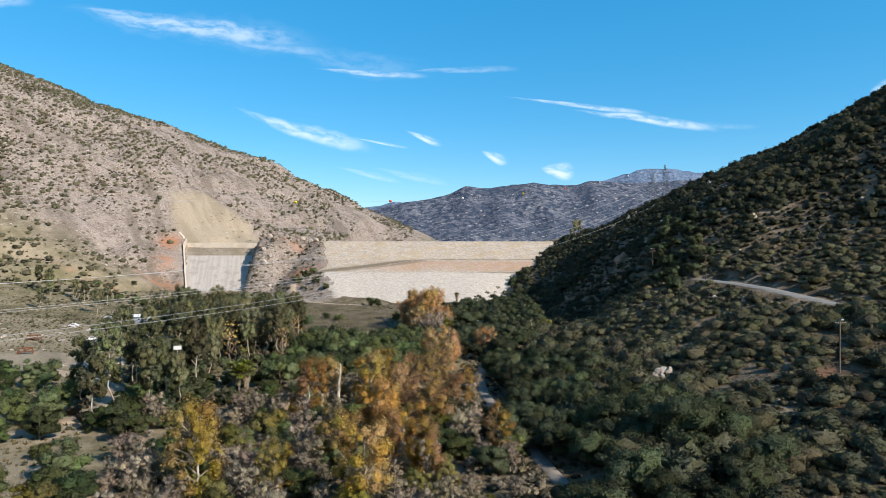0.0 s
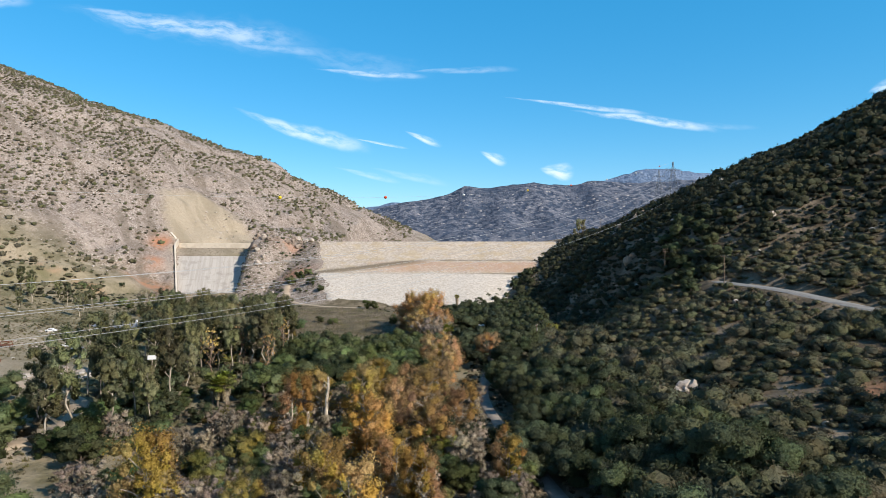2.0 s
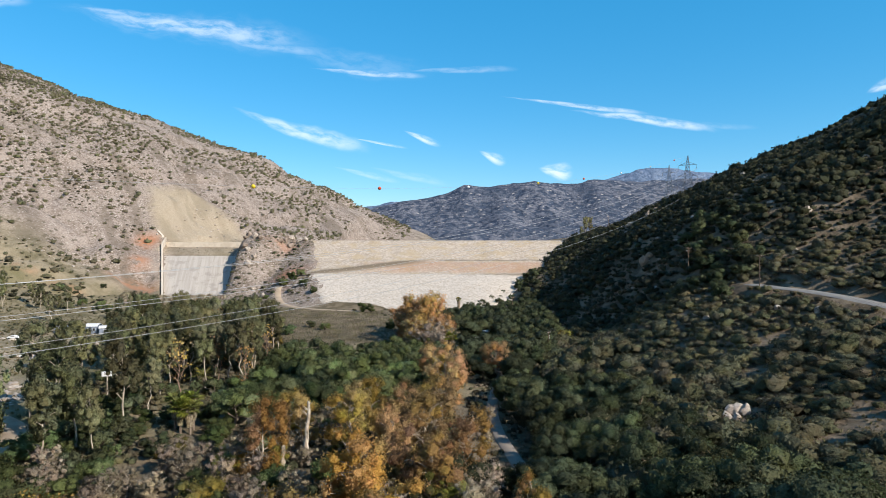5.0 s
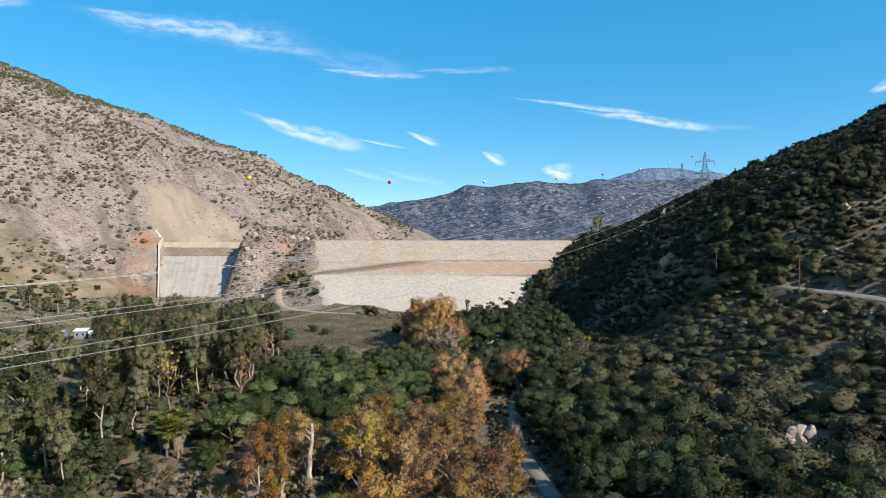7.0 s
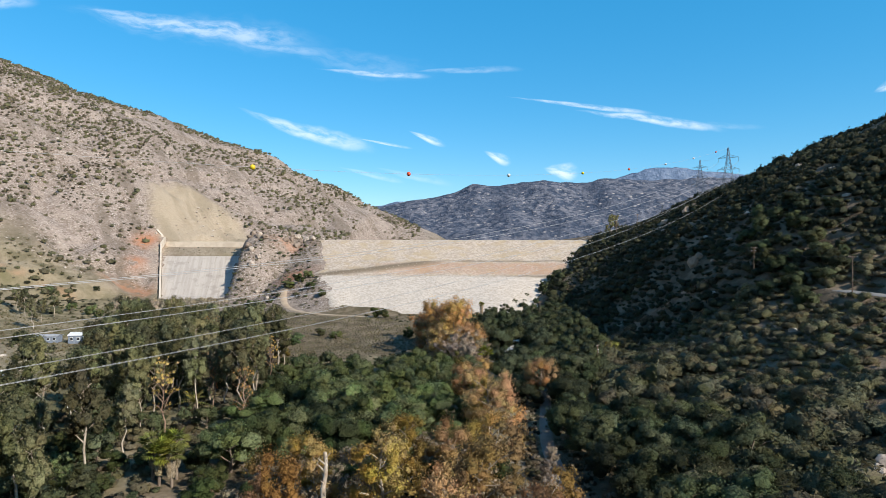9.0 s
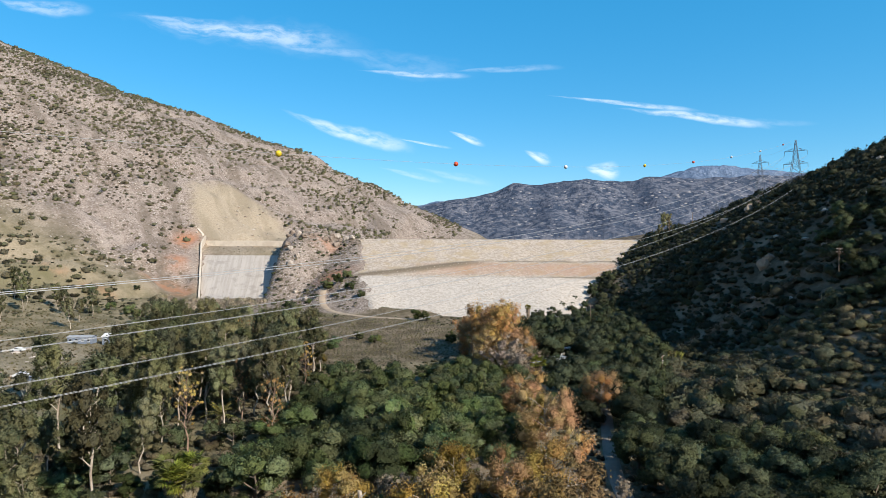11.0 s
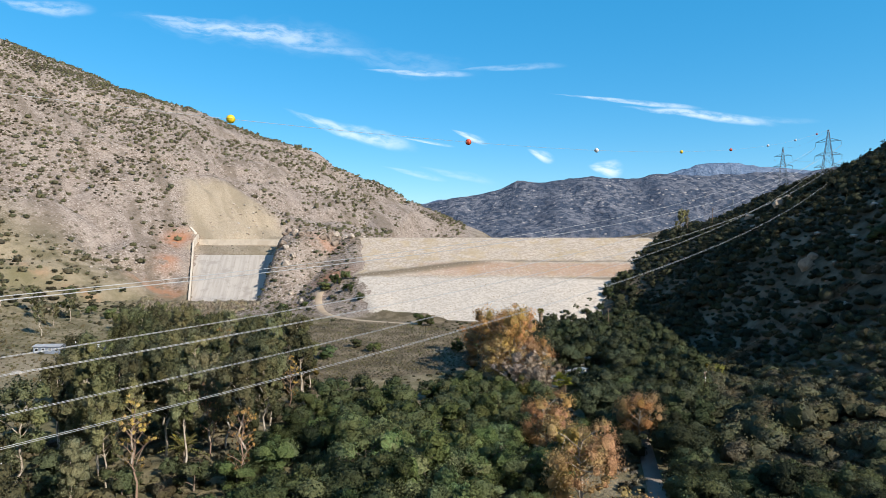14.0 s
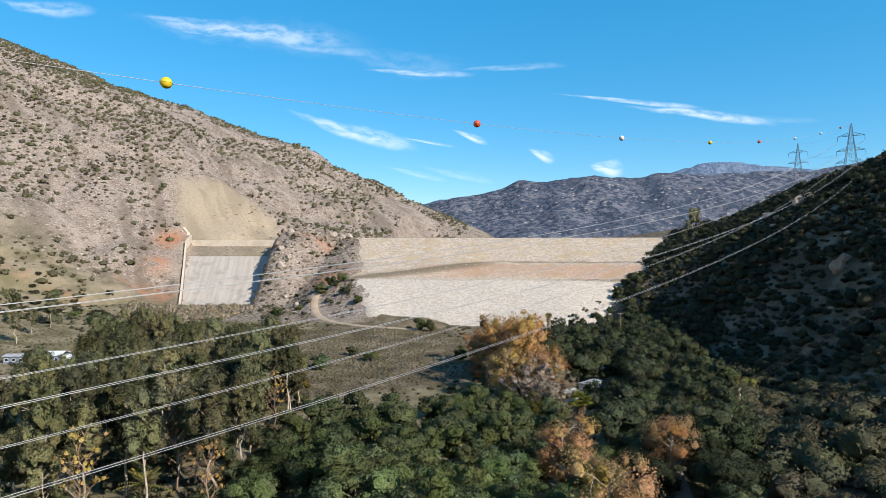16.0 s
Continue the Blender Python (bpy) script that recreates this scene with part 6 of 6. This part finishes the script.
# ---- rocks ----
def boulder(x, y, size, mat, label, seed, squash=0.8, sink=0.25):
    bm = bmesh.new()
    bmesh.ops.create_icosphere(bm, subdivisions=3, radius=1.0)
    r = random.Random(seed)
    o = Vector((r.random() * 40, r.random() * 40, r.random() * 40))
    cuts = [(Vector((r.gauss(0, 1), r.gauss(0, 1), r.gauss(0, 0.8))).normalized(), r.uniform(0.62, 0.92)) for _ in range(9)]
    for v in bm.verts:
        n = v.co.normalized()
        d = 1 + 0.42 * noise.noise(n * 1.1 + o) + 0.16 * noise.noise(n * 2.7 + o) + 0.05 * noise.noise(n * 8 + o)
        q = n * d
        for way, reach in cuts:
            over = q.dot(way) - reach
            if over > 0:
                q -= way * over * 0.85
        v.co = Vector((q.x * size[0], q.y * size[1], q.z * size[2]))
    me = bpy.data.meshes.new("boulder")
    bm.to_mesh(me)
    bm.free()
    me.materials.append(mat)
    ob = tagged(new("boulder", me), label, "boulder", "boulders")
    ob.matrix_basis = Matrix.Translation((x, y, land(x, y) + size[2] * (1 - 2 * sink) * 0.5)) @ Euler((r.uniform(-0.2, 0.2), r.uniform(-0.2, 0.2), r.uniform(0, 6))).to_matrix().to_4x4()


for i, (x, y, s) in enumerate([(80, 186, 1.2), (75, 205, 1.0), (70, 222, 0.9), (104, 214, 1.3), (98, 224, 1.0), (66, 128, 0.9), (72, 133, 0.7), (86, 128, 0.8), (60, 262, 1.6), (64, 255, 1.2), (84, 240, 1.0), (125, 262, 1.4), (140, 280, 1.6), (150, 330, 1.5), (176, 300, 1.5), (120, 340, 1.3), (160, 372, 1.8), (112, 420, 1.6), (90, 400, 1.4), (128, 452, 2.0), (60, 380, 1.2)]):
    boulder(x, y, (s * 1.15, s, s * 0.95), GRANITE, "pale granite boulder among hillside shrubs", i)
for i, (x, y, s) in enumerate([(57.8, 169, 1.15), (60.0, 170, 1.6), (61.8, 169.2, 1.3), (59.2, 167.8, 0.85)]):
    boulder(x, y, (s * 1.1, s * 0.95, s * 1.1), GRANITE, "pale upright granite boulder in a cluster", 50 + i, 0.8, 0.1)
boulder(134.5, 444, (3.0, 5.2, 3.0), GRANITE_TAN, "huge tan granite boulder on the ridge", 60)
boulder(138, 440, (2.6, 3.6, 2.4), GRANITE_TAN, "huge tan granite boulder on the ridge", 61)
boulder(128.5, 464, (3.0, 2.6, 2.0), GRANITE_TAN, "huge tan granite boulder on the ridge", 62)
boulder(95.5, 336, (2.8, 2.4, 3.0), GRANITE_TAN, "large grey outcrop on the shaded slope", 63)
boulder(98.5, 338, (2.0, 1.8, 2.2), GRANITE_TAN, "large grey outcrop on the shaded slope", 64)
for i, (x, y, s) in enumerate([(-146, 508, 2.6), (-150, 520, 2.2), (-143, 514, 1.8), (-118, 556, 2.8), (-112, 550, 2.2), (-128, 566, 3.0), (-140, 560, 2.6), (-152, 548, 2.4), (-134, 580, 2.6), (-121, 572, 2.4), (-124, 470, 1.6), (-110, 490, 1.3), (-136, 488, 1.5), (-150, 540, 2.0)]):
    boulder(x, y, (s * 1.2, s, s), GRANITE, "pale weathered boulder on the rocky knoll", 80 + i)

CRAG = rock_material("brown_crag", (0.40, 0.325, 0.26), (0.22, 0.175, 0.14), 2.0)
r = np.random.default_rng(77)
for i, (x, y) in enumerate(scatter([(-170, 545), (-160, 520), (-150, 535), (-122, 545), (-118, 570), (-150, 592), (-172, 578)], 7.5, r, 4)):
    s = r.uniform(1.2, 3.0)
    boulder(x, y, (s * 1.2, s, s * 0.9), CRAG, "brown broken crag on top of the rocky knoll", 120 + i)

# ---- buildings ----
PAINT_BLUE = plain_material("blue_grey_siding", (0.23, 0.27, 0.33), 0.6, 0, 0.2, 1.5)
PAINT_WHITE = plain_material("white_roofing", (0.80, 0.80, 0.78), 0.55, 0, 0.12, 0.8)
ROOF_GREY = plain_material("grey_roofing", (0.42, 0.43, 0.44), 0.6, 0, 0.25, 0.8)
GLASS = plain_material("dark_window", (0.03, 0.035, 0.04), 0.08, 0, 0.1, 1.0, 0.6)
RUSTY = plain_material("rusty_steel", (0.25, 0.10, 0.05), 0.85, 0.2, 0.4, 2.0)


def cabin(name, x, y, turn, size, walls, roofing, label, pitch=0.25, windows=3):
    w, d, h = size
    root = tagged(empty(name, Matrix.Translation((x, y, land(x, y) - 0.1)) @ Matrix.Rotation(turn, 4, "Z")), label, "house")
    for n, (lo, hi) in (("front_wall", ((-w / 2, -d / 2, 0), (w / 2, -d / 2 + 0.15, h))), ("back_wall", ((-w / 2, d / 2 - 0.15, 0), (w / 2, d / 2, h))),
                        ("end_wall", ((-w / 2, -d / 2 + 0.15, 0), (-w / 2 + 0.15, d / 2 - 0.15, h))), ("end_wall", ((w / 2 - 0.15, -d / 2 + 0.15, 0), (w / 2, d / 2 - 0.15, h)))):
        bm = bmesh.new()
        bm_box(bm, lo, hi)
        part(n, bm, walls, root)
    rise = d / 2 * pitch
    for s in (-1, 1):
        bm = bmesh.new()
        p = [(-w / 2 - 0.3, s * (d / 2 + 0.35), h - 0.1), (w / 2 + 0.3, s * (d / 2 + 0.35), h - 0.1), (w / 2 + 0.3, 0, h + rise), (-w / 2 - 0.3, 0, h + rise)]
        lo = [bm.verts.new(q) for q in p]
        hi = [bm.verts.new((q[0], q[1], q[2] + 0.14)) for q in p]
        bm.faces.new(lo), bm.faces.new(hi[::-1])
        for k in range(4):
            bm.faces.new((lo[k], hi[k], hi[(k + 1) % 4], lo[(k + 1) % 4]))
        bmesh.ops.recalc_face_normals(bm, faces=bm.faces)
        part("roof_slope", bm, roofing, root)
    for i in range(windows):
        cx = -w / 2 + w * (i + 0.5) / windows
        bm = bmesh.new()
        bm_box(bm, (cx - 0.55, -d / 2 - 0.05, h * 0.38), (cx + 0.55, -d / 2 - 0.004, h * 0.78))
        frame_ = part("window_frame", bm, PAINT_WHITE, root)
        bm = bmesh.new()
        bm_box(bm, (cx - 0.47, -d / 2 - 0.065, h * 0.42), (cx + 0.47, -d / 2 - 0.052, h * 0.74))
        part("pane", bm, GLASS, frame_)
    return root


cabin("house", -170, 322, 0.15, (9, 4.5, 2.7), PAINT_BLUE, ROOF_GREY, "long blue-grey house with small windows", 0.2, 4)
cabin("house", -159, 324, 0.15, (5, 6, 3.4), PAINT_BLUE, PAINT_WHITE, "small house with a bright white roof", 0.3, 2)
cabin("shed", -152.5, 322, 0.4, (4.5, 5, 3.0), PAINT_BLUE, PAINT_WHITE, "shed with a bright white pitched roof", 0.3, 1)
cabin("cabin", 5.5, 302, 0.5, (4.5, 4, 2.6), PAINT_WHITE, ROOF_GREY, "small cabin with a pale roof under oaks", 0.25, 1)
cabin("trailer_home", 13.5, 313, 0.9, (8, 3, 2.7), PAINT_WHITE, ROOF_GREY, "white trailer home parked under oaks", 0.08, 3)
cabin("shed", 18.5, 336, 0.3, (5, 4, 2.6), PAINT_WHITE, PAINT_WHITE, "pale shed roof among oaks", 0.2, 1)


def rusty_frame(x, y, turn, label):
    root = tagged(empty("rusty_gantry", Matrix.Translation((x, y, land(x, y))) @ Matrix.Rotation(turn, 4, "Z")), label, "scrap metal")
    for s in (-1, 1):
        for e in (-1, 1):
            bm = bmesh.new()
            bm_tube(bm, (s * 2.4, e * 1.2, -0.3), (s * 2.0, e * 1.0, 2.1), 0.11, None, 6)
            part("post", bm, RUSTY, root)
    for e in (-1, 1):
        bm = bmesh.new()
        bm_tube(bm, (-2.1, e, 2.1), (2.1, e, 2.1), 0.12, None, 6)
        part("beam", bm, RUSTY, root)
        bm = bmesh.new()
        bm_tube(bm, (-2.4, e * 1.2, 0.2), (2.0, e, 2.0), 0.09, None, 6)
        part("brace", bm, RUSTY, root)
    bm = bmesh.new()
    bm_box(bm, (-2.6, -1.2, 0.75), (2.6, 1.2, 0.9), None, 0.03)
    part("deck", bm, RUSTY, root)


rusty_frame(-152, 226, 0.5, "rusty steel frame standing on the sandy clearing")
rusty_frame(-170, 258, 0.1, "rusty brown steel frame beside rubble")


def parked_car(x, y, turn, body_mat, label):
    root = tagged(empty("car", Matrix.Translation((x, y, land(x, y) + 0.02)) @ Matrix.Rotation(turn, 4, "Z")), label, "car")
    bm = bmesh.new()
    prof = [(-2.2, 0.35), (-2.25, 0.85), (-1.9, 1.0), (-1.3, 1.05), (-0.8, 1.5), (0.7, 1.5), (1.35, 1.02), (2.1, 0.9), (2.2, 0.4)]
    a = [bm.verts.new((px, -0.88, pz)) for px, pz in prof]
    b = [bm.verts.new((px, 0.88, pz)) for px, pz in prof]
    bm.faces.new(a), bm.faces.new(b[::-1])
    for k in range(len(prof)):
        bm.faces.new((a[k], b[k], b[(k + 1) % len(prof)], a[(k + 1) % len(prof)]))
    bmesh.ops.recalc_face_normals(bm, faces=bm.faces)
    bmesh.ops.bevel(bm, geom=list(bm.edges), offset=0.06, segments=2, affect="EDGES")
    part("body", bm, body_mat, root)
    for s in (-1, 1):
        bm = bmesh.new()
        bm_box(bm, (-0.75, s * 0.885 - 0.01, 1.06), (0.72, s * 0.885 + 0.01, 1.40))
        part("side_window", bm, GLASS, root)
        for px in (-1.35, 1.35):
            bm = bmesh.new()
            bm_tube(bm, (px, s * 0.72, 0.33), (px, s * 0.92, 0.33), 0.33, None, 14)
            part("wheel", bm, GLASS, root)


parked_car(-148, 262, 0.3, PAINT_WHITE, "white car parked by the rubble")
parked_car(-142, 258, 0.5, PAINT_BLUE, "blue-grey car parked by the rubble")
parked_car(-176, 296, 0.1, PAINT_WHITE, "white car parked near the house")

# Rubble of broken concrete in the meadow
r = np.random.default_rng(33)
s = np.concatenate([scatter([(-215, 225), (-120, 228), (-125, 285), (-175, 305), (-230, 300)], 7.0, r, 4, (("meadow", 4),)), scatter([(-130, 196), (-108, 192), (-108, 214), (-128, 220)], 2.0, r, 4, (("meadow", 3.0),))])
s = s[rolling(s[:, 0], s[:, 1], 16, 2, 4.0) > -0.1]
scatter_mesh("rubble", STONES, s, 0.4 + 1.9 * r.random(len(s)) ** 2, GRANITE, "pale broken concrete rubble heaped in the clearing", "rubble", 21, 0.5, smooth=False)
s = scatter([(-118, 402), (125, 402), (125, 551), (-118, 551)], 2.5, r, 3)
z = dam_height(s[:, 0], s[:, 1])
ok = (z > land(s[:, 0], s[:, 1]) - 0.5) & (rolling(s[:, 0], s[:, 1], 9, 2, 4.0) > -0.2)
V, F, base = [], [], 0
for i, ((x, y), zz) in enumerate(zip(s[ok], z[ok])):
    v, f = STONES[i % 5]
    k = r.uniform(0.2, 0.45)
    V.append(v * k + (x, y, zz - 0.1 * k))
    F.append(f + base)
    base += len(v)
tagged(new("riprap", mesh_of("riprap", np.concatenate(V), np.concatenate(F), rock_material("riprap_stone", (0.66, 0.58, 0.47), (0.46, 0.385, 0.29)))), "loose riprap stones on the dam face", "rocks", kind="stuff")
